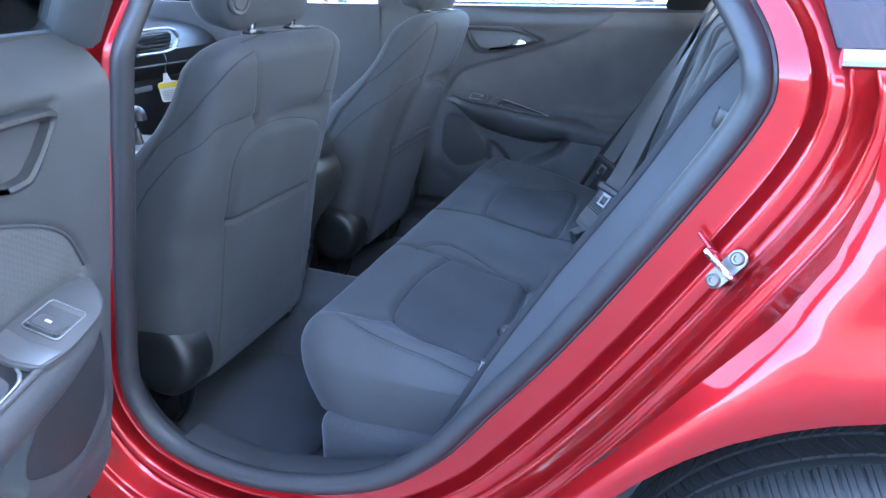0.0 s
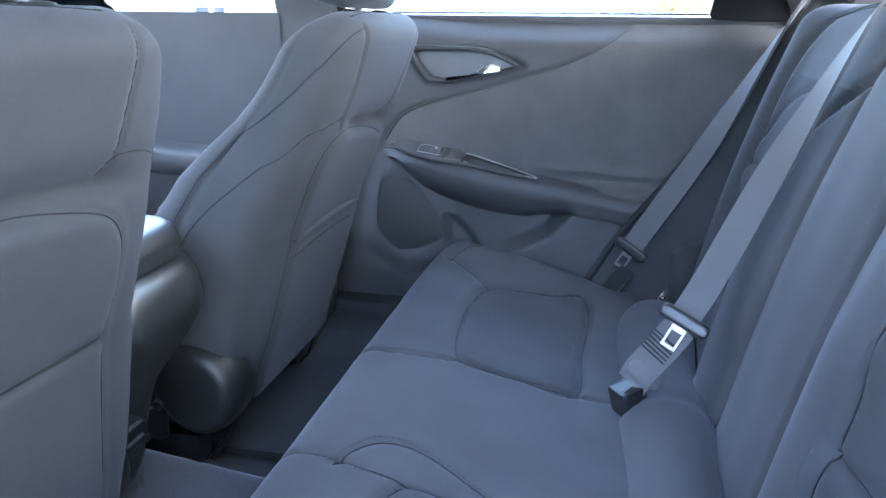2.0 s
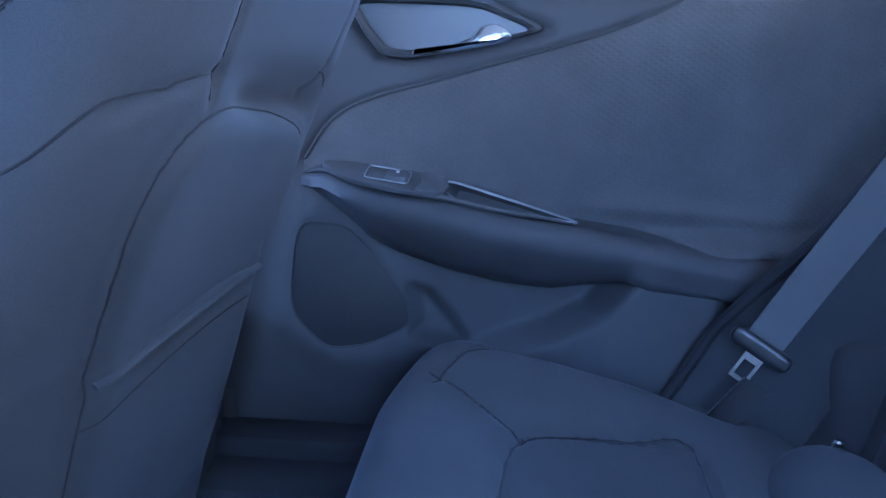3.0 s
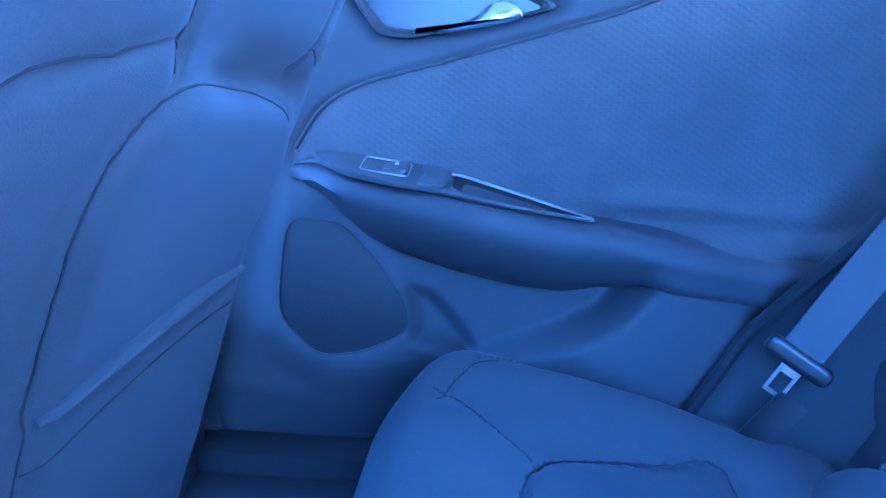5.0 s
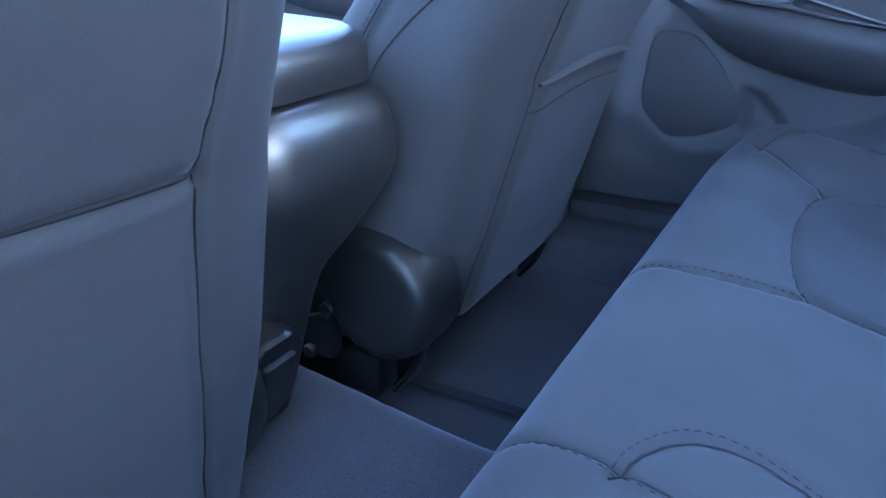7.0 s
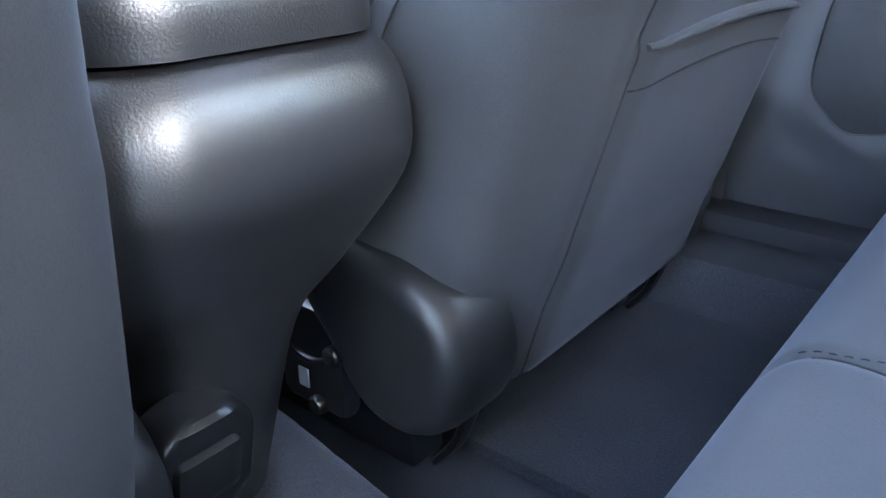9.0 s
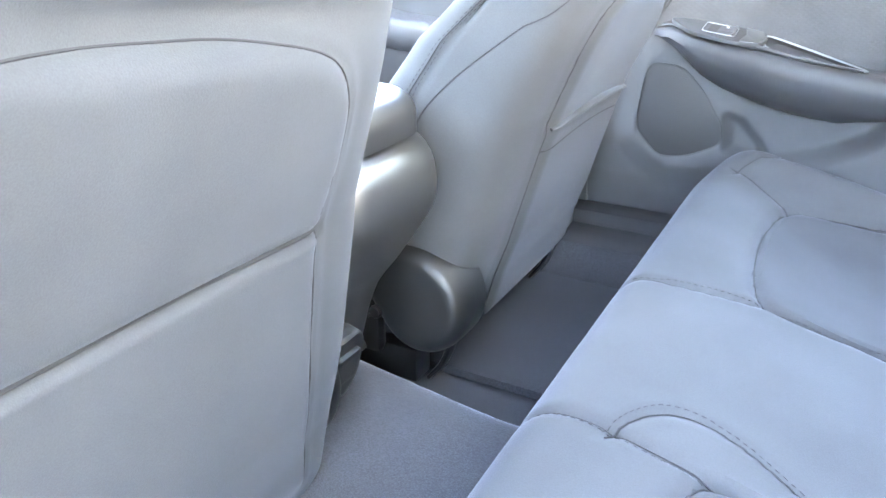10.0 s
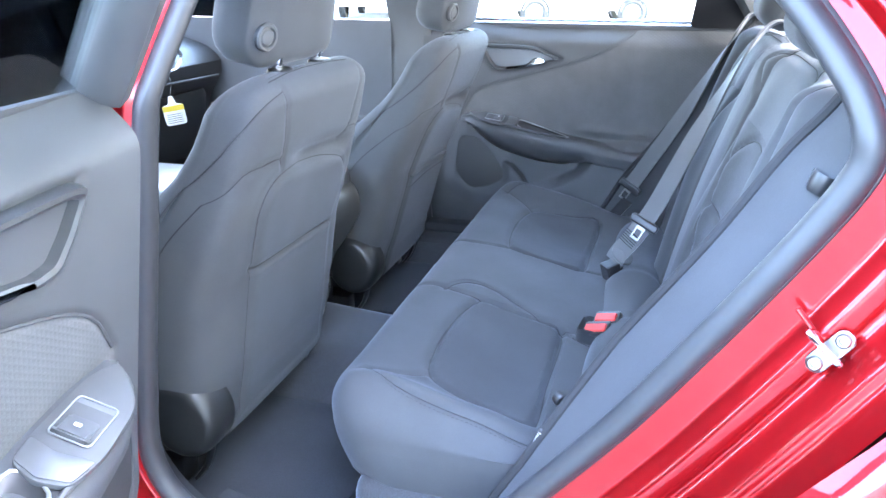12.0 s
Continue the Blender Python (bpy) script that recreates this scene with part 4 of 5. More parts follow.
    for q in (-.19, .19):
        rail = part("seat_rail", box(-1.38, -.88, yc + q - .022, yc + q + .022, .33, .385, .006), BLACK, st)
        part("rail_cover", tube([(-.88, yc + q, .50), (-.845, yc + q, .47), (-.832, yc + q, .42), (-.845, yc + q, .37), (-.87, yc + q, .335)], [.005, .007, .008, .007, .005], 10, squash=(1.6, .8), n=24), BLACK, rail, "curved black rail cover")
    for side in (-1, 1):
        y = yc + side * (.245 if side * s > 0 else .262)
        m = frame_m(((-.885 if side > 0 else -.845) if s < 0 else -.845 if side < 0 else -.90, y, .503), (1, 0, 0), (0, 0, 1), (0, side, 0))
        th = np.linspace(0, 2 * np.pi, 48, endpoint=False)
        lobe = .044 if side * s < 0 else .022
        rad = .067 + .006 * np.cos(th - 2.5) ** 2 + np.where(np.cos(th - 2.65) > 0, lobe * np.cos(th - 2.65) ** 8, 0) + .012 * np.clip(np.cos(th + 1.6), 0, 1) ** 3
        prof = [(0, .0185), (.40, .0185), (.66, .0182), (.76, .0172), (.84, .0145), (.91, .0095), (.965, .002), (.995, -.008), (1.0, -.02), (1.0, -.05)]
        Pm = np.array([[(r * rad[i] * math.cos(t), r * rad[i] * math.sin(t), h) for r, h in prof] for i, t in enumerate(th)])
        bm = sheet(Pm, True)
        bmesh.ops.remove_doubles(bm, verts=bm.verts, dist=1e-6)
        bm.transform(m)
        cov = part("recliner_cover", bm, PLASTIC, st, "rounded black plastic recliner cover")
        part("screw_cap", lathe([(0, .002), (.005, .003), (.0075, .005), (.009, .003), (.009, -.004)], m @ Matrix.Translation((-.055, -.028, .017)), 16), BLACK, cov)
    # seat frame bracket and label under the inboard side
    yi = yc - s * .255
    br = part("frame_bracket", box(-.985, -.905, yi - .012, yi + .012, .40, .50, .01), BLACK, st, "black steel seat frame bracket")
    part("bolt", lathe([(0, .006), (.007, .006), (.009, .003), (.009, -.004)], frame_m((-.935, yi - s * .013, .41), (1, 0, 0), (0, 0, 1), (0, -s, 0)), 12), STEEL, br)
    part("tag", box(-.957, -.945, yi - s * .0135 - .001, yi - s * .0135 + .001, .422, .440, .0004, 1), PAPER, br, "small white paper tag")
    part("wire", tube([(-.97, yi - s * .015, .50), (-.955, yi - s * .02, .465), (-.93, yi - s * .02, .458), (-.905, yi - s * .016, .468)], .003, 8, n=20), BLACK, br)
    return st


front_seat(-1, 0.0)
front_seat(1, 0.12, 0.024)

# ---- centre console ----
con = thing("center_console", "black plastic center console with a padded armrest lid", "console", (-1.2, 0, .36))
def oblong(x0, x1, hw, R, n=16):
    """A rounded oblong ring in plan."""
    out = []
    for cx, cy, a0 in ((x1 - R, hw - R, 0), (x0 + R, hw - R, 90), (x0 + R, R - hw, 180), (x1 - R, R - hw, 270)):
        out += [(cx + R * math.cos(radians(a0 + t)), cy + R * math.sin(radians(a0 + t))) for t in np.linspace(0, 90, n)]
    return out


P = []
for z, xr, hw in zip(*[spline([(.40, -.885, .044), (.46, -.868, .046), (.50, -.858, .050), (.56, -.843, .063), (.60, -.822, .087), (.65, -.800, .111), (.69, -.800, .114),
                               (.715, -.808, .109), (.728, -.820, .100), (.734, -.845, .084)], 40)[:, k] for k in range(3)]):
    mid_y = float(np.interp(z, [.40, .54, .65], [-.024, -.020, -.004]))
    P.append([(x, y + mid_y, z) for x, y in oblong(-1.56, xr, hw, min(.055, hw * .8))])
bm = sheet(np.array(P), False, True)
bm.verts.ensure_lookup_table()
bm.faces.new(bm.verts[-64:])
part("body", bm, CONSOLE, con)
part("armrest_lid", drape(.165, .098, .05, .026, .045, .008, lambda A, B: .006 * np.cos(A * 9), None, frame_m((-.982, -.004, .776), (1, 0, 0), (0, 1, 0), (0, 0, 1))), CONSOLE, con, "padded black armrest lid")
outlet = part("outlet_plate", drape(.036, .046, .03, .006, .03, .005, m=frame_m((-.842, -.062, .490), (0, 1, 0), (.25, 0, 1), (1, 0, -.25))), BLACK, con, "black outlet plate")
part("outlet_cap", drape(.022, .020, .006, .003, .010, .003, m=frame_m((-.835, -.064, .493), (0, 1, 0), (.25, 0, 1), (1, 0, -.25))), PLASTIC, outlet)
part("shifter_base", drape(.10, .07, .03, .008, .03, .008, m=frame_m((-1.32, 0, .70), (1, 0, 0), (0, 1, 0), (-.1, 0, 1))), BLACK, con)
part("shifter_plate", drape(.085, .045, .02, .004, .01, .008, m=frame_m((-1.32, 0, .706), (1, 0, 0), (0, 1, 0), (-.1, 0, 1))), SILVER, con)
lever = part("shift_lever", tube([(-1.32, -.02, .70), (-1.325, -.02, .75), (-1.335, -.02, .775)], [.03, .014, .012], 14, n=16), BLACK, con, "black shift lever boot")
part("shift_knob", drape(.035, .024, .022, .020, .035, .005, m=frame_m((-1.335, -.02, .83), (1, 0, 0), (0, 1, 0), (-.2, 0, 1))), BLACK, lever, "rounded black shift knob")
part("knob_collar", tube([(-1.333, -.02, .772), (-1.336, -.02, .790)], .013, 14), CHROME, lever)

# ---- dash ----
dash = thing("dashboard", "dark two-tone dashboard with silver trim", "dashboard", (-1.7, 0, .5))
prof = spline([(-2.0, 1.01), (-1.8, 1.0), (-1.62, .97), (-1.55, .92), (-1.56, .86), (-1.60, .80), (-1.62, .70), (-1.72, .52)], 30)
P = np.zeros((30, 40, 3))
P[..., 0], P[..., 2] = prof[:, :1], prof[:, 1:]
P[..., 1] = np.linspace(-.72, .72, 40)[None]
part("panel", thicken(sheet(P), .01), PLASTIC, dash)
fire = part("bulkhead", box(-2.12, -2.08, -.74, .74, .3, 1.0, .004), BLACK)
tagged(fire, "dark bulkhead behind the dashboard", "bulkhead", kind="structure")

# ---- rear doors ----
DOOR_OUT = [(x + .80, z) for x, z in spline([(-.855, .90), (-.86, .60), (-.85, .42), (-.76, .375), (-.55, .36), (-.40, .39), (-.29, .46), (-.20, .56), (-.10, .685), (.02, .86),
                                               (.09, .98), (.10, 1.055), (-.2, 1.058), (-.5, 1.056), (-.75, 1.05), (-.85, 1.045)], 120, True)]
BEZEL = [(.118, .990), (.285, .987), (.364, .951), (.305, .934), (.196, .912), (.164, .916), (.142, .945)]
LOWER = [(.80, .72), (.475, .705), (.478, .678), (.457, .649), (.43, .618), (.383, .59), (.335, .574), (.285, .552), (.262, .50), (.30, .36), (.80, .36)]
GAP = [(.209, .630), (.214, .573), (.285, .552), (.262, .590), (.229, .624)]
GRILLE = [(.062, .712), (.050, .595), (.098, .545), (.152, .553), (.205, .580), (.201, .617), (.166, .668), (.125, .709)]
HOUSE = [(.075, .76), (.056, .725), (.027, .575), (.046, .548), (.107, .509), (.154, .510), (.207, .520), (.285, .546), (.225, .615), (.203, .66), (.165, .705), (.12, .76)]
ARMTOP = ([.066, .085, .155, .225, .282, .34, .385, .45, .52, .60, .66], [.772, .782, .783, .774, .760, .745, .732, .722, .712, .698, .690])
ARMFRONT = ([.066, .10, .136, .195, .249, .314, .373, .432, .491, .579, .66], [.768, .777, .770, .760, .753, .741, .733, .724, .713, .698, .686])
ARMLOW = ([.066, .107, .156, .194, .257, .32, .381, .429, .464, .50, .60, .66], [.760, .737, .695, .675, .656, .643, .638, .648, .660, .655, .645, .64])
CREASE = [(.07, .79), (.102, .837), (.153, .866), (.246, .893), (.365, .929), (.429, .949), (.50, .98), (.56, 1.02), (.60, 1.07)]


def rear_door(M, label, inset=0.0, u0=-.06):
    """A rear door in its own frame: x from hinge to latch, y from the trim's face into the cabin, z up."""
    d = thing("rear_door", label, "car door", m=M, group="rear doors")
    us, zs = np.linspace(-.06, .90, 240), np.linspace(.355, 1.047, 178)
    U, Z = np.meshgrid(us, zs, indexing="ij")
    crease = [tuple(p) for p in spline(CREASE, 40)]
    cloth = crease + [(.95, 1.1), (.95, .66), (.07, .66)]
    H = -1.5 * .007 * np.log1p(np.exp(np.clip((Z - 1.012 + .05 * np.clip(U, 0, .3)) / .007, -30, 30)))      # a broad sloping shelf under the glass
    H = H + groove(U, Z, crease, .003, .004) - .002 * smask(U, Z, cloth, .008)
    rib = np.interp(U, [.38, .50, .64], [.758, .756, .746])
    H = H + .009 * np.exp(-((Z - rib + .012) / .013) ** 2) * np.clip((U - .38) / .05, 0, 1) * np.clip((.70 - U) / .06, 0, 1)
    H = H + .014 * smask(U, Z, rounded(HOUSE, .3), .026) - .022 * smask(U, Z, GAP, .012)
    H = H - .003 * smask(U, Z, rounded(GRILLE, .3), .010)
    H = H + .060 * smask(U, Z, LOWER, .016) * np.interp(U, [.25, .34, .45, .57, .64], [.45, .65, 1, 1, .3])
    H = H - .06 * np.clip((.50 - Z) / .14, 0, 1) ** 1.5
    H = H - .010 * smask(U, Z, BEZEL, .012)
    bm = sheet(np.stack([U, H, Z], -1))
    bm.verts.ensure_lookup_table()
    outline = [(max(u, u0), z) for u, z in DOOR_OUT]
    keep = inside(U, Z, outline)
    bmesh.ops.delete(bm, geom=[v for v, k in zip(bm.verts, keep.reshape(-1)) if not k], context="VERTS")
    cl = bm.copy()
    cc = np.array([f.calc_center_median()[:] for f in bm.faces])
    flags = inside(cc[:, 0], cc[:, 2], cloth) & (cc[:, 2] > np.interp(cc[:, 0], *ARMTOP) - .012)
    bmesh.ops.delete(cl, geom=[f for f, h in zip(cl.faces[:], flags) if not h], context="FACES")
    bmesh.ops.delete(bm, geom=[f for f, h in zip(bm.faces[:], flags) if h], context="FACES")
    trim = part("door_trim", bm, VINYL, d, local=True, sharp=50)
    part("cloth_insert", cl, DOORCLOTH, trim, "grey woven cloth insert", local=True, sharp=50)
    line = [(u, float(np.interp(u, us, H[:, np.argmin(np.abs(zs - z))])) + .0005, z) for u, z in crease if z < 1.045]
    part("cloth_edge", tube(line, .0022, 8, up=(0, 1, 0)), VINYL, trim, local=True)
    # armrest
    rows = []
    for u in np.linspace(.066, .655, 90):
        t, f, l = np.interp(u, *ARMTOP), np.interp(u, *ARMFRONT), np.interp(u, *ARMLOW)
        w = np.interp(u, [.066, .085, .12, .16, .22, .30, .40, .50, .60, .655], [.004, .028, .050, .064, .070, .072, .070, .068, .066, .058]) * (1 - inset / .07)
        h = max(f - l, .012)
        r = min(.016, w * .4)
        k = float(np.clip((u - .42) / .07, 0, 1))
        under = [(w * (.93 + .07 * k), f - .5 * h), (w * (.72 + .27 * k), f - .75 * h), (w * (.36 + .60 * k), f - .93 * h), (w * .85 * k, f - h), (-.02, f - h)]
        rows.append([(u, y, z) for y, z in [(-.02, t), (0, t), (w - 2 * r, t + (f - t) * .7), (w - r * .6, f - r * .05), (w - r * .15, f - r * .5), (w, f - r), (w + .002, f - .25 * h - .008)] + under])
    part("armrest", sheet(np.array(rows), False, True), ARMREST, d, "padded dark armrest", local=True, sharp=60)
    # shell: inner pressing, outer skin
    ring = np.array(outline)
    prof = [(-.02, -.045), (0, -.045), (.004, -.055), (.004, -.112), (.012, -.114), (.013, -.122)]
    S = sweep(ring, prof, True)
    S[:, :3, 2], S[:, 3:, 2] = np.minimum(S[:, :3, 2], .985), np.minimum(S[:, 3:, 2], 1.036)
    part("door_edge", sheet(S, True), RED, d, "red painted door edge", local=True)
    us2, zs2 = np.linspace(-.10, 1.02, 90), np.linspace(.30, 1.045, 60)
    U2, Z2 = np.meshgrid(us2, zs2, indexing="ij")
    bm = sheet(np.stack([U2, -(side_y(Z2) - .745), Z2], -1))
    k2 = inside(U2, Z2, [tuple(p) for p in S[:, 5, [0, 2]]])
    bm.verts.ensure_lookup_table()
    bmesh.ops.delete(bm, geom=[v for v, k in zip(bm.verts, k2.reshape(-1)) if not k], context="VERTS")
    part("outer_skin", bm, RED, d, "glossy red outer skin", local=True)
    # window frame and glass
    fr = [(-.03, 1.05), (.035, 1.22), (.10, 1.33), (.26, 1.36), (.46, 1.345), (.64, 1.30), (.78, 1.21), (.87, 1.10), (.89, 1.05)]
    line = spline([(max(u, u0 - .01 + .4 * (z - 1.05)), z) for u, z in fr], 40)
    part("window_frame", tube([(u, .55 * max(0, z - 1.05) - .06, z) for u, z in line], .030, 10, squash=(1, 1.3), up=(0, 1, 0)), GREYTRIM, d, "dark grey window frame", local=True)
    bm = bmesh.new()
    bm.faces.new([bm.verts.new((u, -.055 + .55 * (z - 1.05), z)) for u, z in line])
    thicken(bm, .004)
    part("window", bm, GLASS, d, "clear side window glass", local=True).visible_shadow = False
    mcorner = frame_m((0, -.040, 1.05), (1, 0, 0), (0, .55, 1), (0, 1, -.55))
    part("window_corner", prism(rounded([(.715, -.01), (.722, .06), (.735, .20), (.80, .19), (.88, .04), (.89, -.01)], .15, 3), mcorner, .012, .003), BLACK, d, "black window corner panel", local=True)
    cap = []
    for u in np.linspace(max(-.05, u0), .895, 50):
        cap.append([(u, y, z) for y, z in ((-.085, 1.040), (-.080, 1.047), (-.072, 1.051), (-.062, 1.051), (-.054, 1.047), (-.054, 1.036), (-.066, 1.025), (-.085, 1.020))])
    part("waist_cap", sheet(np.array(cap), False, True), VINYL, d, "soft dark waist cap", local=True, sharp=60)
    part("waist_trim", tube([(max(u0, -.03), -.128, 1.05), (.4, -.126, 1.05), (.88, -.120, 1.05)], .008, 8, n=12), CHROME, d, "thin chrome waist strip", local=True)
    # handle
    bz = np.array(rounded(BEZEL, .22))
    mid = bz.mean(0)
    inner = mid + (bz - mid) * np.array([.86, .70])
    R = np.zeros((len(bz), 6, 3))
    for j, (t, h) in enumerate(((0, -.012), (.0, .001), (.15, .007), (.5, .008), (.85, .005), (1, -.006))):
        q = bz * (1 - t) + inner * t
        R[:, j] = np.stack([q[:, 0], np.full(len(q), h), q[:, 1]], -1)
    bez = part("handle_bezel", sheet(R, True), BEZELMAT, d, "dark grey handle surround", local=True)
    face = lambda y: frame_m((0, y, 0), (1, 0, 0), (0, 0, 1), (0, 1, 0))
    part("handle_cup", prism([tuple(p) for p in inner], face(-.005), .003, 0), CUPSILVER, bez, "satin silver handle recess", local=True)
    grip = rounded([(.195, .921), (.25, .930), (.27, .939), (.283, .952), (.300, .956), (.316, .950), (.323, .936), (.24, .919)], .25, 4)
    part("inner_handle", prism(grip, face(.010), .012, .004), CHROME, bez, "chrome pull handle", local=True)
    # switch plate, window switch and pull cup on the armrest's ledge
    tilt = Vector((1, 0, -.13)).normalized()
    nrm = Vector((.13, .22, 1)).normalized()
    msw = frame_m((.176, .034 - inset, .7745), tilt, nrm.cross(tilt), nrm)
    leaf = rounded([(-.085, -.014), (-.05, -.029), (.03, -.031), (.070, -.028), (.080, 0), (.072, .030), (.03, .037), (-.04, .030)], .3, 5)
    plate = part("switch_plate", prism(leaf, msw @ Matrix.Translation((0, 0, .003)), .006, .0015), GREYTRIM, d, "dark grey switch plate", local=True)
    chip = rounded([(.040, -.0285), (.068, -.026), (.0765, 0), (.069, .028), (.040, .034), (.046, 0)], .15, 4)
    part("switch_inlay", prism(chip, msw @ Matrix.Translation((0, 0, .0048)), .003, .001), CUPSILVER, plate, "satin silver inlay", local=True)
    rim = rounded([(-.026, -.0205), (.026, -.0205), (.026, .0205), (-.026, .0205)], .12, 4)
    part("switch_frame", tube([tuple(msw @ Vector((x + .004, y, .0045))) for x, y in rim], .0009, 8, closed=True, up=tuple(nrm)), SILVER, plate, "silver switch frame", local=True)
    P = np.array([[tuple(msw @ Vector((x + .004, y, .0035 + .0045 * (1 - (abs(x + .024) / .048 * 2 - 1) ** 2) * -1 + .004 * (x > .02)))) for y in np.linspace(-.0185, .0185, 8)] for x in np.linspace(-.024, .024, 14)])
    part("switch_well", sheet(P + np.array(nrm)[None, None] * .0012), CUPSILVER, plate, "satin silver switch recess", local=True)
    sw = part("window_switch", drape(.0135, .0155, .004, .003, .012, .003, height=lambda A, B: .003 * np.sin(A * 90), m=msw @ Matrix.Translation((.0145, 0, .0072))), DARKSILVER, plate, "grey rocker window switch", local=True)
    part("switch_mark", box(.004, .008, -.0035, .0035, .0, .0006, .0002, 1), PAPER, sw, "small white mark", local=True).matrix_local = msw @ Matrix.Translation((.009, 0, .0095))
    lip_line = [(u, max(np.interp(u, [.066, .085, .12, .16, .22, .30, .40], [.004, .028, .050, .064, .070, .072, .070]) - .011, .004), float(np.interp(u, *ARMFRONT)) + .0035) for u in np.linspace(.070, .40, 40)]
    part("armrest_lip", tube(spline(lip_line, 60), [.001, .0035, .004, .004, .003, .001], 8), GREYTRIM, plate, "raised grey lip along the switch plate", local=True)
    cup = spline([(x, y - inset, z) for x, y, z in [(.252, .012, .7685), (.31, .014, .7545), (.36, .024, .7415), (.405, .048, .7315), (.36, .056, .738), (.30, .057, .7475), (.256, .050, .757)]], 44, True)
    part("pull_cup_rim", tube(cup, .0020, 8, closed=True), SILVER, d, "thin silver rim of the pull cup", local=True)
    bm = bmesh.new()
    ringv = [bm.verts.new((x, y, z + .001)) for x, y, z in cup]
    cv = bm.verts.new((.315, .036 - inset, .728))
    for i in range(len(ringv)):
        bm.faces.new((ringv[i], ringv[(i + 1) % len(ringv)], cv))
    part("pull_cup", bm, BLACK, d, "black pull cup", local=True)
    # speaker grille: a dark perforated plate with a raised rim
    g = rounded(GRILLE, .3)
    sp = part("speaker_grille", prism(g, face(.0122), .004, .001), GRILLEMAT, d, "black perforated speaker grille", local=True)
    part("grille_rim", tube([(u, .0122, z) for u, z in g], .0012, 6, closed=True, squash=(1, .8), up=(0, 1, 0)), GRILLEMAT, sp, local=True)
    return d


rear_door(frame_m((-.80, .745, 0), (1, 0, 0), (0, -1, 0), (0, 0, 1)), "closed rear door with dark cloth trim, armrest and speaker")
ALPHA = radians(82)
rear_door(frame_m((-.607 - .020 * math.cos(ALPHA) - .024 * math.sin(ALPHA), -.894 + .020 * math.sin(ALPHA) - .024 * math.cos(ALPHA), .032), (math.cos(ALPHA), -math.sin(ALPHA), 0), (math.sin(ALPHA), math.cos(ALPHA), 0), (0, 0, 1)) @ Matrix.Translation((0, 0, .98)) @ Matrix.Rotation(radians(-9), 4, "X") @ Matrix.Translation((0, 0, -.98)),
          "open red rear door with grey trim and window switch", .0, .020)

# ---- front doors ----
def front_door(s):
    d = thing("front_door", "closed front door with dark trim", "car door", (-1.4, s * .8, .4), group="front doors")
    part("outer_skin", skin(-1.96, -.87, .33, 1.04, s, None, 40, 30), RED, d)
    P = np.zeros((60, 40, 3))
    P[..., 0], P[..., 2] = np.linspace(-1.93, -.96, 60)[:, None], np.linspace(.38, 1.05, 40)[None]
    arm = np.clip((np.interp(P[..., 0], [-1.9, -1.0], [.80, .72]) - P[..., 2]) / .02, 0, 1) * .045
    arm *= 1 - np.clip((.70 - P[..., 2]) / .12, 0, 1)
    P[..., 1] = s * (.745 - arm)
    part("door_trim", sheet(P), VINYL, d)
    fr = spline([(-.96, 1.05), (-.92, 1.25), (-.93, 1.36), (-1.15, 1.36), (-1.5, 1.22), (-1.9, 1.05)], 40)
    bm = bmesh.new()
    bm.faces.new([bm.verts.new((x, s * (.80 - .55 * (z - 1.05)), z)) for x, z in fr])
    part("window", thicken(bm, .004), GLASS, d).visible_shadow = False
    part("window_frame", tube([(x, s * (.80 - .55 * (z - 1.05)), z) for x, z in fr], .022, 8, up=(0, 1, 0)), BLACK, d)
    return d


front_door(-1)
far_front = front_door(1)
rows = []
for x in np.linspace(-1.62, -1.0, 60):
    t = float(np.interp(x, [-1.62, -1.50, -1.36, -1.23, -1.0], [.775, .800, .786, .765, .750]))
    l = float(np.interp(x, [-1.62, -1.50, -1.36, -1.23, -1.0], [.765, .715, .69, .68, .675]))
    w = float(np.interp(x, [-1.62, -1.52, -1.40, -1.0], [.004, .045, .060, .060]))
    rows.append([(x, .745 - h, z) for h, z in ((-.02, t), (0, t), (w - .026, t - .006), (w - .008, t - .010), (w, t - .020), (w, t - .045), (w * .8, l + .02), (w * .35, l), (-.02, l))])
arm = part("armrest", sheet(np.array(rows), False, True), ARMREST, far_front, "padded dark armrest", sharp=60)
cup = spline([(-1.44, .735, .799), (-1.36, .732, .786), (-1.295, .715, .770), (-1.285, .700, .762), (-1.36, .695, .775), (-1.44, .700, .788)], 40, True)
part("pull_cup_rim", tube(cup, .0022, 8, closed=True), SILVER, arm, "thin silver rim of the pull cup")
bm = bmesh.new()
bm.faces.new([bm.verts.new(p + np.array((0, 0, .001))) for p in cup])
part("pull_cup", bm, BLACK, arm, "black pull cup")

# ---- seat belts ----
def strap(pts, width, across, n=60, t=.0014):
    p = spline(pts, n)
    w = np.array([Vector(a).normalized() for a in (across if isinstance(across[0], (tuple, list, Vector)) else [across] * len(pts))])
    W = np.stack([np.interp(np.linspace(0, 1, n), np.linspace(0, 1, len(w)), w[:, k]) for k in range(3)], 1)
    W /= np.linalg.norm(W, axis=1)[:, None]
    T = np.gradient(p, axis=0)
    N = np.cross(T, W); N /= np.linalg.norm(N, axis=1)[:, None]
    P = np.zeros((n, 8, 3))
    for j, (a, b) in enumerate(((-1, -1), (-.6, -1), (.6, -1), (1, -1), (1, 1), (.6, 1), (-.6, 1), (-1, 1))):
        P[:, j] = p + W * (a * width / 2) + N * (b * t * (1.6 if abs(a) == 1 else 1))
    bm = sheet(P, False, True)
    return bm


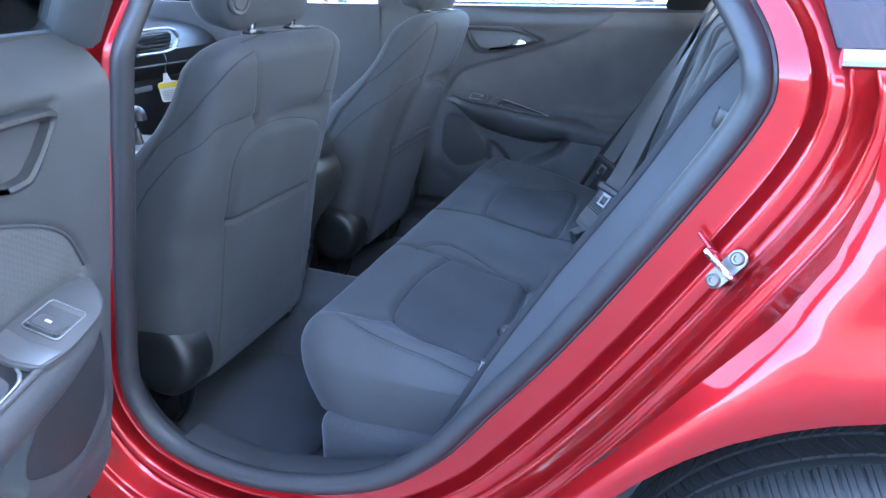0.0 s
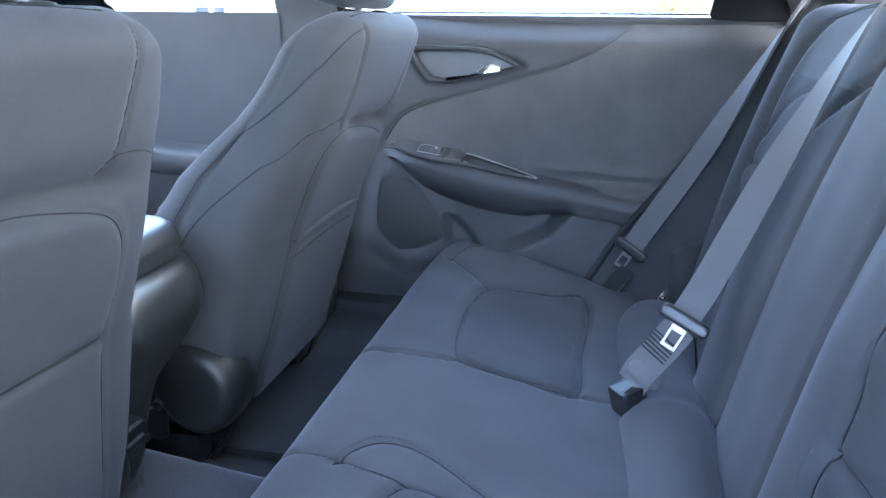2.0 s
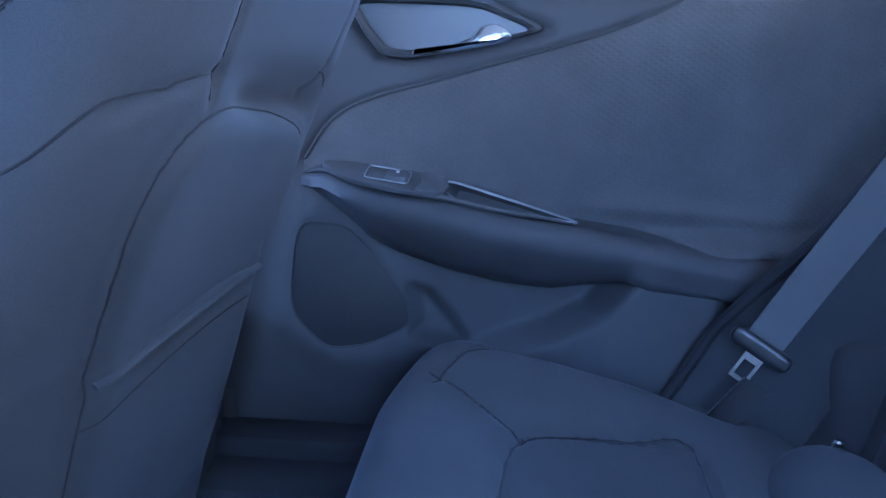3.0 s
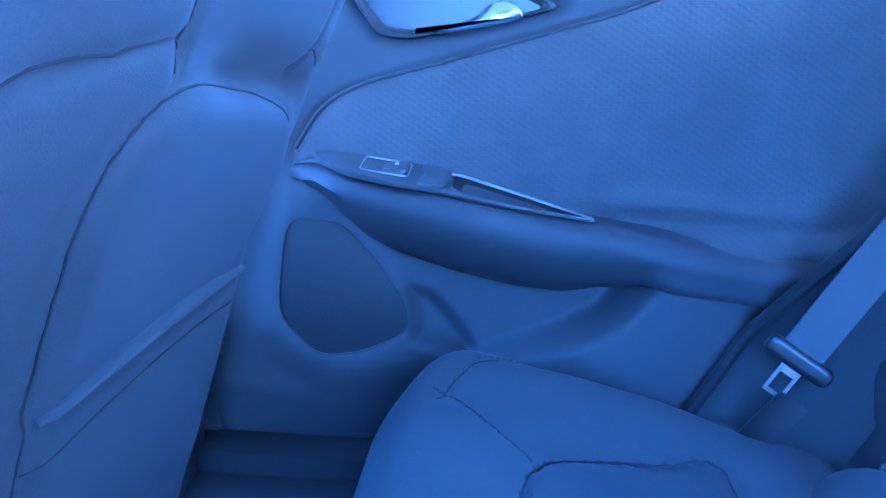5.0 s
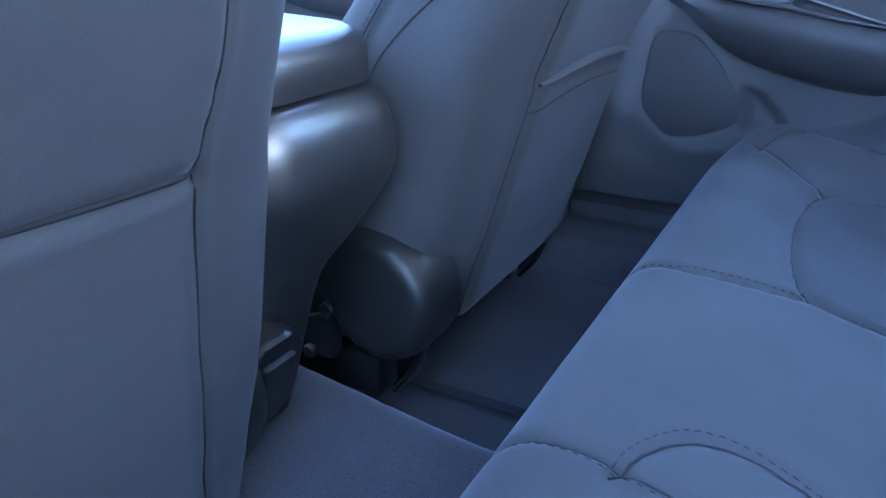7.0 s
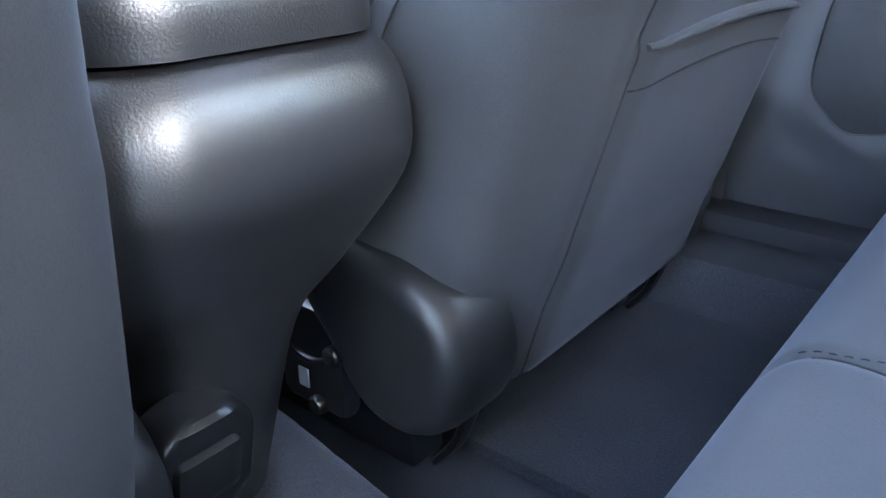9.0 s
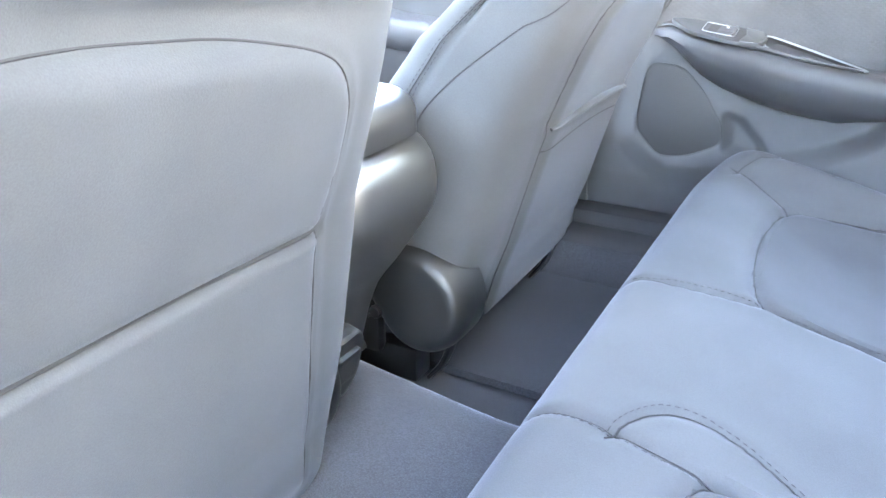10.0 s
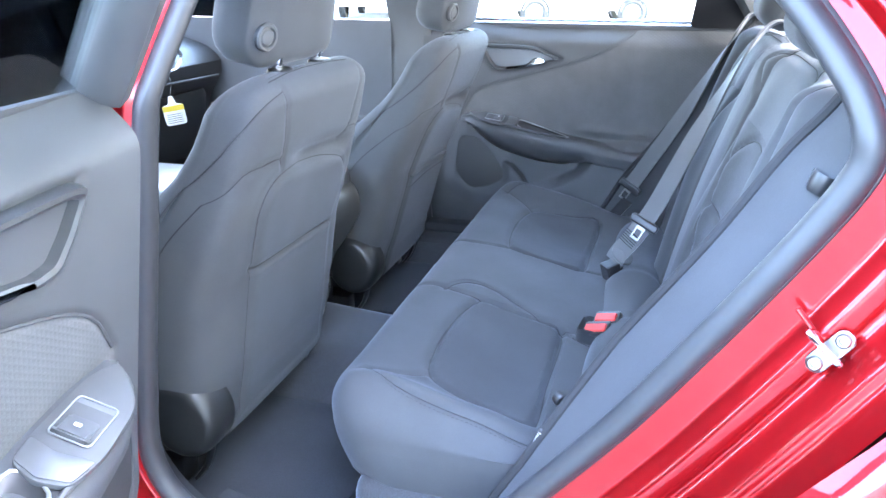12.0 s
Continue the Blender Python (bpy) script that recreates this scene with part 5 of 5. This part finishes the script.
def tongue(parent, at, along, across):
    """Metal tongue in a black moulded holder."""
    al, ac = Vector(along).normalized(), Vector(across).normalized()
    ac = (ac - al * ac.dot(al)).normalized()
    m = frame_m(at, ac, al, ac.cross(al))
    hold = part("tongue_grip", drape(.034, .010, .008, .004, .012, .003, m=m @ Matrix.Translation((0, 0, .008))), BLACK, parent, "black belt tongue grip")
    bm = bmesh.new()
    for x0, x1, y0, y1 in ((-.0105, -.0068, -.042, -.008), (.0068, .0105, -.042, -.008), (-.0070, .0070, -.042, -.037), (-.0070, .0070, -.018, -.008)):
        box(x0, x1, y0, y1, -.0012, .0012, .0005, 1, bm)
    bm.transform(m)
    part("tongue", bm, STEEL, hold, "plated steel belt tongue")


def seat_belt(at_top, guides, foot, grip_at, grip_across, label):
    b = thing("seat_belt", label, "seat belt", foot, group="rear seat belts")
    pts = [at_top] + guides
    acr = []
    for i in range(len(pts)):
        k = ease(i / (len(pts) - 1) * 1.1)
        acr.append(tuple(Vector((.30, .90, -.20)) * (1 - k) * (1 if grip_across[1] > 0 else -1) + Vector(grip_across).normalized() * k))
    part("webbing", strap(pts, .040, acr), WEB, b)
    tongue(b, Vector(grip_at), Vector(pts[-2]) - Vector(pts[-1]), grip_across)
    return b


def buckle(at, across, along, buttons, name_label):
    b = thing("belt_buckle", name_label, "belt buckle", at, group="belt buckles")
    al = Vector(along).normalized()
    ac = (Vector(across) - al * Vector(across).dot(al)).normalized()
    m = frame_m(at, ac, al.cross(ac), al)
    half = .026 if buttons else .022
    body = part("housing", drape(half, .0195, .006, .004, .075, .004, m=m), BLACK, b)
    for k in range(buttons):
        x = 0
        part("release_button", drape(.0215, .0110, .003, .002, .006, .003, m=m @ Matrix.Translation((x, -.003, .0035))), BUTTON, body, "red release button")
    return b


# middle belt: comes over the backrest and ends in a buckle beside the middle seat
AC = (.72, -.30, -.50)
mid = seat_belt((.125, .17, 1.085), [(.070, .168, 1.098), (.022, .165, 1.035), (-.055, .158, .87), (-.122, .150, .712), (-.155, .130, .655)], (-.21, .13, .55),
                (-.146, .130, .668), AC, "grey woven middle seat belt with a steel tongue")
part("lower_band", strap([(-.150, .130, .66), (-.172, .130, .625), (-.195, .131, .592), (-.205, .132, .570)], .044, AC, 30, .002), WEB, mid, "sewn grey lower webbing")
rows = bmesh.new()
for k in range(6):
    p = Vector((-.163, .130, .640)).lerp(Vector((-.178, .1305, .616)), k / 5)
    ac = Vector(AC).normalized()
    tube([tuple(p - ac * .019 + Vector((-.004, -.003, .002))), tuple(p + ac * .019 + Vector((-.004, -.003, .002)))], .0011, 5, bm=rows)
part("sewing", rows, STITCH, mid, "rows of dark sewing")["kind"] = "stuff"
part("end_boot", drape(.021, .017, .016, .012, .022, .004, m=frame_m((-.199, .126, .592), Vector(AC), (-.4, -.2, -.9), (-.75, -.45, .3))), WEB, mid, "rounded grey belt end fold")
buckle((-.212, .135, .565), (.55, -.75, -.2), (-.25, -.1, .97), 0, "black belt buckle holding the middle belt")
AF = (.95, -.335, -.55)
far_belt = seat_belt((.120, .592, 1.075), [(.068, .593, 1.095), (.030, .594, 1.05), (-.080, .598, .835), (-.158, .602, .70), (-.200, .604, .627)], (-.23, .60, .54),
                     (-.202, .602, .622), AF, "grey woven outer seat belt with a steel tongue")
part("anchor_strap", strap([(-.205, .590, .585), (-.222, .592, .562), (-.24, .595, .535)], .030, AF, 12, .002), BLACK, far_belt, "short black anchor strap")
seat_belt((.105, -.585, 1.10), [(.08, -.585, 1.06), (-.030, -.586, .835), (-.135, -.594, .70), (-.20, -.602, .620), (-.225, -.598, .555)], (-.23, -.60, .54),
          (-.204, -.606, .640), (.62, .62, -.45), "grey woven outer seat belt beside the open door")
buckle((-.212, -.178, .548), (1, -.1, -.15), (-.30, -.25, .92), 1, "black belt buckle with a red button")
buckle((-.196, -.142, .556), (1, -.1, -.15), (-.30, -.25, .92), 1, "black belt buckle with a red button")

part("buckle_pocket", drape(.040, .034, .016, .006, .030, .004, height=lambda A, B: -.020 * smask(A, B, [(-.033, -.027), (.033, -.027), (.033, .027), (-.033, .027)], .006), m=frame_m((-.205, -.160, .545), (1, -.1, -.1), (.1, 1, 0), (.1, .05, 1))), STITCH, bench, "dark pocket moulded round the buckles")

# ---- dash details ----
vent = part("air_vent", drape(.105, .030, .02, .006, .03, .006, m=frame_m((-1.535, .345, .945), (0, 1, 0), (.35, 0, 1), (1, 0, -.35))), BLACK, dash, "dark slatted air vent")
for k in range(4):
    part("vent_slat", box(-1.53, -1.522, .255, .435, .925 + k * .011, .930 + k * .011, .001, 1), BLACK, vent)
stack = part("console_fascia", drape(.125, .14, .04, .012, .08, .012, m=frame_m((-1.535, -.10, .88), (0, 1, 0), (-.25, 0, 1), (1, 0, .25))), DARKSILVER, dash, "dark silver center fascia")
part("screen", drape(.10, .055, .012, .004, .02, .012, m=frame_m((-1.537, -.10, .935), (0, 1, 0), (-.25, 0, 1), (1, 0, .25))), BLACK, stack, "dark display screen")
for k in (-.075, .075):
    part("knob", lathe([(0, .022), (.018, .022), (.021, .018), (.022, .0)], frame_m((-1.517, -.10 + k, .815), (0, 1, 0), (-.25, 0, 1), (1, 0, .25)), 24), CHROME, stack, "chrome rotary knob")
glove = part("glove_box", drape(.24, .11, .03, .012, .03, .014, m=frame_m((-1.585, .42, .73), (0, 1, 0), (.15, 0, 1), (1, 0, -.15))), PLASTIC, dash, "dark glove box door")
part("glove_handle", drape(.045, .010, .008, .004, .012, .005, m=frame_m((-1.572, .34, .81), (0, 1, 0), (.15, 0, 1), (1, 0, -.15))), SILVER, glove, "silver glove box handle")
part("vent_trim", tube([(-1.522, .27, .985), (-1.520, .42, .985), (-1.520, .462, .955), (-1.520, .42, .922), (-1.522, .27, .918)], .006, 8, n=40, squash=(1.4, .7)), SILVER, vent, "bright silver vent surround")
part("trim_strip", tube([(-1.552, y, .885 - .02 * abs(y)) for y in np.linspace(.13, .70, 20)], .004, 8), DARKSILVER, dash, "thin grey dash strip")
wheel_m = frame_m((-1.36, -.37, .90), (0, 1, 0), (-.42, 0, .91), (.91, 0, .42))
sw = thing("steering_wheel", "black leather steering wheel", "steering wheel", (-1.36, -.37, .9))
part("rim", tube([tuple(wheel_m @ Vector((.185 * math.cos(a), .185 * math.sin(a), 0))) for a in np.linspace(0, 2 * math.pi, 48, endpoint=False)], .016, 10, closed=True, up=(.91, 0, .42)), BLACK, sw)
part("hub", drape(.075, .06, .03, .02, .04, .01, m=wheel_m @ Matrix.Translation((0, 0, .01))), BLACK, sw)
for a in (0, math.pi, -math.pi / 2):
    part("spoke", tube([tuple(wheel_m @ Vector((.05 * math.cos(a), .05 * math.sin(a), 0))), tuple(wheel_m @ Vector((.18 * math.cos(a), .18 * math.sin(a), 0)))], .014, 8), SILVER, sw)
part("column", tube([(-1.38, -.37, .89), (-1.7, -.37, .75)], .03, 12), BLACK, sw)

# ---- hanging paper tag ----
tg = thing("hang_tag", "white paper tag with a yellow band hanging by the dash", "tag", (-1.40, .235, .82))
mt = frame_m((-1.40, .235, .828), Vector((.80, .60, 0)), Vector((.15, -.20, .97)), Vector((.58, -.78, -.25)))
mt = mt @ Matrix.Rotation(radians(8), 4, "Z") @ Matrix.Scale(.86, 4)
part("card", prism(rounded([(-.032, -.036), (.032, -.036), (.032, .030), (.012, .036), (.006, .062), (-.006, .062), (-.012, .036), (-.032, .030)], .18, 4), mt, .0008, 0), PAPER, tg)
part("yellow_band", prism([(-.032, .012), (.032, .012), (.032, .030), (-.032, .030)], mt @ Matrix.Translation((0, 0, .0012)), .001, 0), YELLOW, tg, "yellow printed band")
for k in range(5):
    part("print_line", prism([(-.024, -.028 + k * .007), (.022, -.028 + k * .007), (.022, -.0262 + k * .007), (-.024, -.0262 + k * .007)], mt @ Matrix.Translation((0, 0, .0008)), .0006, 0), DARKSILVER, tg)
part("cord", tube([tuple(mt @ Vector((0, .058, 0))), (-1.41, .24, .93), (-1.53, .26, .955)], .0008, 6, n=14), BLACK, tg)

# ---- airbag label beside the near bolster ----
curve = bpy.data.curves.new("airbag_text", "FONT")
curve.body, curve.size, curve.extrude, curve.align_x, curve.align_y = "AIRBAG", .0072, .0002, "CENTER", "CENTER"
tmp = new("airbag_text", curve)
me = bpy.data.meshes.new_from_object(tmp)
bpy.data.objects.remove(tmp)
bm = bmesh.new()
bm.from_mesh(me)
bpy.data.meshes.remove(me)
lb = thing("airbag_label", "small black cloth label reading AIRBAG at the bolster edge", "label", (-.252, -.655, .60))
ml = frame_m((-.243, -.672, .608), Vector((.33, -.05, .94)), Vector((-.92, .2, .33)), Vector((-.25, -.95, .2)))
bm.transform(ml @ Matrix.Translation((0, 0, .0012)))
part("backing", drape(.018, .0048, .002, .0008, .0015, .003, m=ml), BLACK, lb)
part("lettering", bm, PAPER, lb, "white AIRBAG lettering")

# ---- outside: a low building, parked vehicles, a tree ----
# unseen wall added to keep sun and rear sky off the car
wall = part("wall_sunblock", box(4.4, 4.8, -16, 7, 0, 9.0, .02), WALLMAT)
tagged(wall, "pale rendered wall, unseen, added behind the parked car to shade it", "wall", kind="structure")
# unseen wall added to darken the horizon mirrored in the red paint
side = part("wall_skyblock", box(-34, 24, -17.4, -17, 0, 3.6, .02), WALLMAT)
tagged(side, "pale plain wall, unseen, added to block low sky on the near side", "wall", kind="structure")
back = part("wall_far", box(-40, 30, 44, 44.4, LOT, 5.5, .02), WALLMAT)
tagged(back, "pale low building wall across the lot", "wall", kind="structure")


def parked(x, y, yaw, paint, L, H, kind, label):
    """A parked vehicle seen from far: body with a cabin, glass and four wheels."""
    t = thing("parked_" + kind, label, "car", m=pose(x, y, LOT, 0, 0, yaw), group="parked cars")
    W = .95
    if kind == "pickup":
        side = [(-.5, .40), (-.5, .85), (-.47, .98), (-.22, 1.05), (-.13, H), (.08, H), (.14, 1.08), (.49, 1.08), (.5, .45)]
    else:
        side = [(-.5, .40), (-.5, .80), (-.46, .95), (-.24, 1.06), (-.14, H - .06), (-.02, H), (.36, H - .03), (.46, H - .45), (.5, .95), (.5, .42)]
    line = [(a * L, z) for a, z in side]
    rows = []
    for f, inset in ((-1, .06), (-.92, .0), (.92, .0), (1, .06)):
        rows.append([(px * (1 - inset * .15), f * W * (1 - .22 * max(0, pz - 1.0) / .7), pz if inset == 0 else pz - inset * .4 * (pz > .6)) for px, pz in line])
    bm = sheet(np.array(rows), False, True)
    bm.verts.ensure_lookup_table()
    n = len(line)
    bm.faces.new(bm.verts[:n]); bm.faces.new(bm.verts[-n:])
    part("body", bm, paint, t, local=True, sharp=30)
    for s in (-1, 1):
        spans = ((-.19, -.03), (-.01, .17), (.19, .37)) if kind != "pickup" else ((-.16, -.04), (-.02, .08))
        for a, b in spans:
            z0, z1 = 1.08, H - .14
            yy = lambda z: s * (W * (1 - .22 * max(0, z - 1.0) / .7) + .006)
            q = [(a * L, yy(z0), z0), (b * L, yy(z0), z0), (b * L - .05, yy(z1), z1), (a * L + .10, yy(z1), z1)]
            bm = bmesh.new()
            bm.faces.new([bm.verts.new(v) for v in q])
            part("side_window", thicken(bm, .006), BLACK, t, "dark side window", local=True)
        for a in (-.31, .31):
            m = frame_m((a * L, s * (W - .10), .35), (1, 0, 0), (0, 0, 1), (0, s, 0))
            w = part("tyre", lathe([(.22, .10), (.30, .115), (.35, .09), (.355, 0), (.35, -.09), (.22, -.10)], m, 28, True), TYRE, t, local=True)
            part("rim", lathe([(.22, .10), (.20, .07), (.05, .09), (0, .09)], m, 20), SILVER, w, local=True)
            part("wheel_arch", lathe([(.43, .095), (.43, .107), (.35, .107)], m, 28), BLACK, t, local=True)
    return t


parked(-3.0, 22.6, 14, WHITE, 4.5, 1.72, "suv", "white SUV parked across the lot")
parked(-16.5, 30, 12, WHITE, 5.4, 1.85, "pickup", "white pickup truck parked across the lot")
parked(-10.2, 24.5, 100, SILVERPAINT, 4.4, 1.5, "sedan", "silver sedan parked across the lot")
parked(-25, 27, 20, WHITE, 4.6, 1.7, "suv", "white SUV parked further off in the lot")


def tree(x, y, h):
    t = thing("tree", "small tree with yellow-green leaves beside the lot", "tree", (x, y, LOT), group="trees")
    rng = random.Random(int(x * 10))
    part("trunk", tube([(x, y, LOT), (x + .05, y, h * .3), (x - .05, y + .05, h * .6), (x, y, h * .85)], [.14, .11, .07, .03], 10, n=16), BARK, t)
    for k in range(9):
        a = rng.uniform(0, 6.28)
        z0 = h * rng.uniform(.28, .6)
        r = rng.uniform(.8, 1.5)
        part("limb", tube([(x, y, z0), (x + r * .5 * math.cos(a), y + r * .5 * math.sin(a), z0 + .5), (x + r * math.cos(a), y + r * math.sin(a), z0 + 1.1)], [.05, .035, .012], 7, n=8), BARK, t)
    bm = bmesh.new()
    for k in range(2600):
        a, rr, zz = rng.uniform(0, 6.28), 1.9 * math.sqrt(rng.random()), rng.uniform(.10, 1.0)
        rr *= math.sin(min(1, max(.25, (zz - .05) / .9)) * 2.6) + .15
        c = Vector((x + rr * math.cos(a), y + rr * math.sin(a), h * zz + rng.uniform(-.1, .1)))
        e = Euler((rng.uniform(0, 6.28), rng.uniform(0, 6.28), 0)).to_matrix()
        s = rng.uniform(.05, .10)
        v = [bm.verts.new(c + e @ Vector(p) * s) for p in ((-1, 0, 0), (0, -.5, .1), (1, 0, 0), (0, .5, .1))]
        bm.faces.new(v)
    part("crown", bm, LEAF, t, "yellow-green leaves", fix=False)["kind"] = "stuff"


tree(1.5, 27, 3.6)
tree(4.2, 30, 4.8)
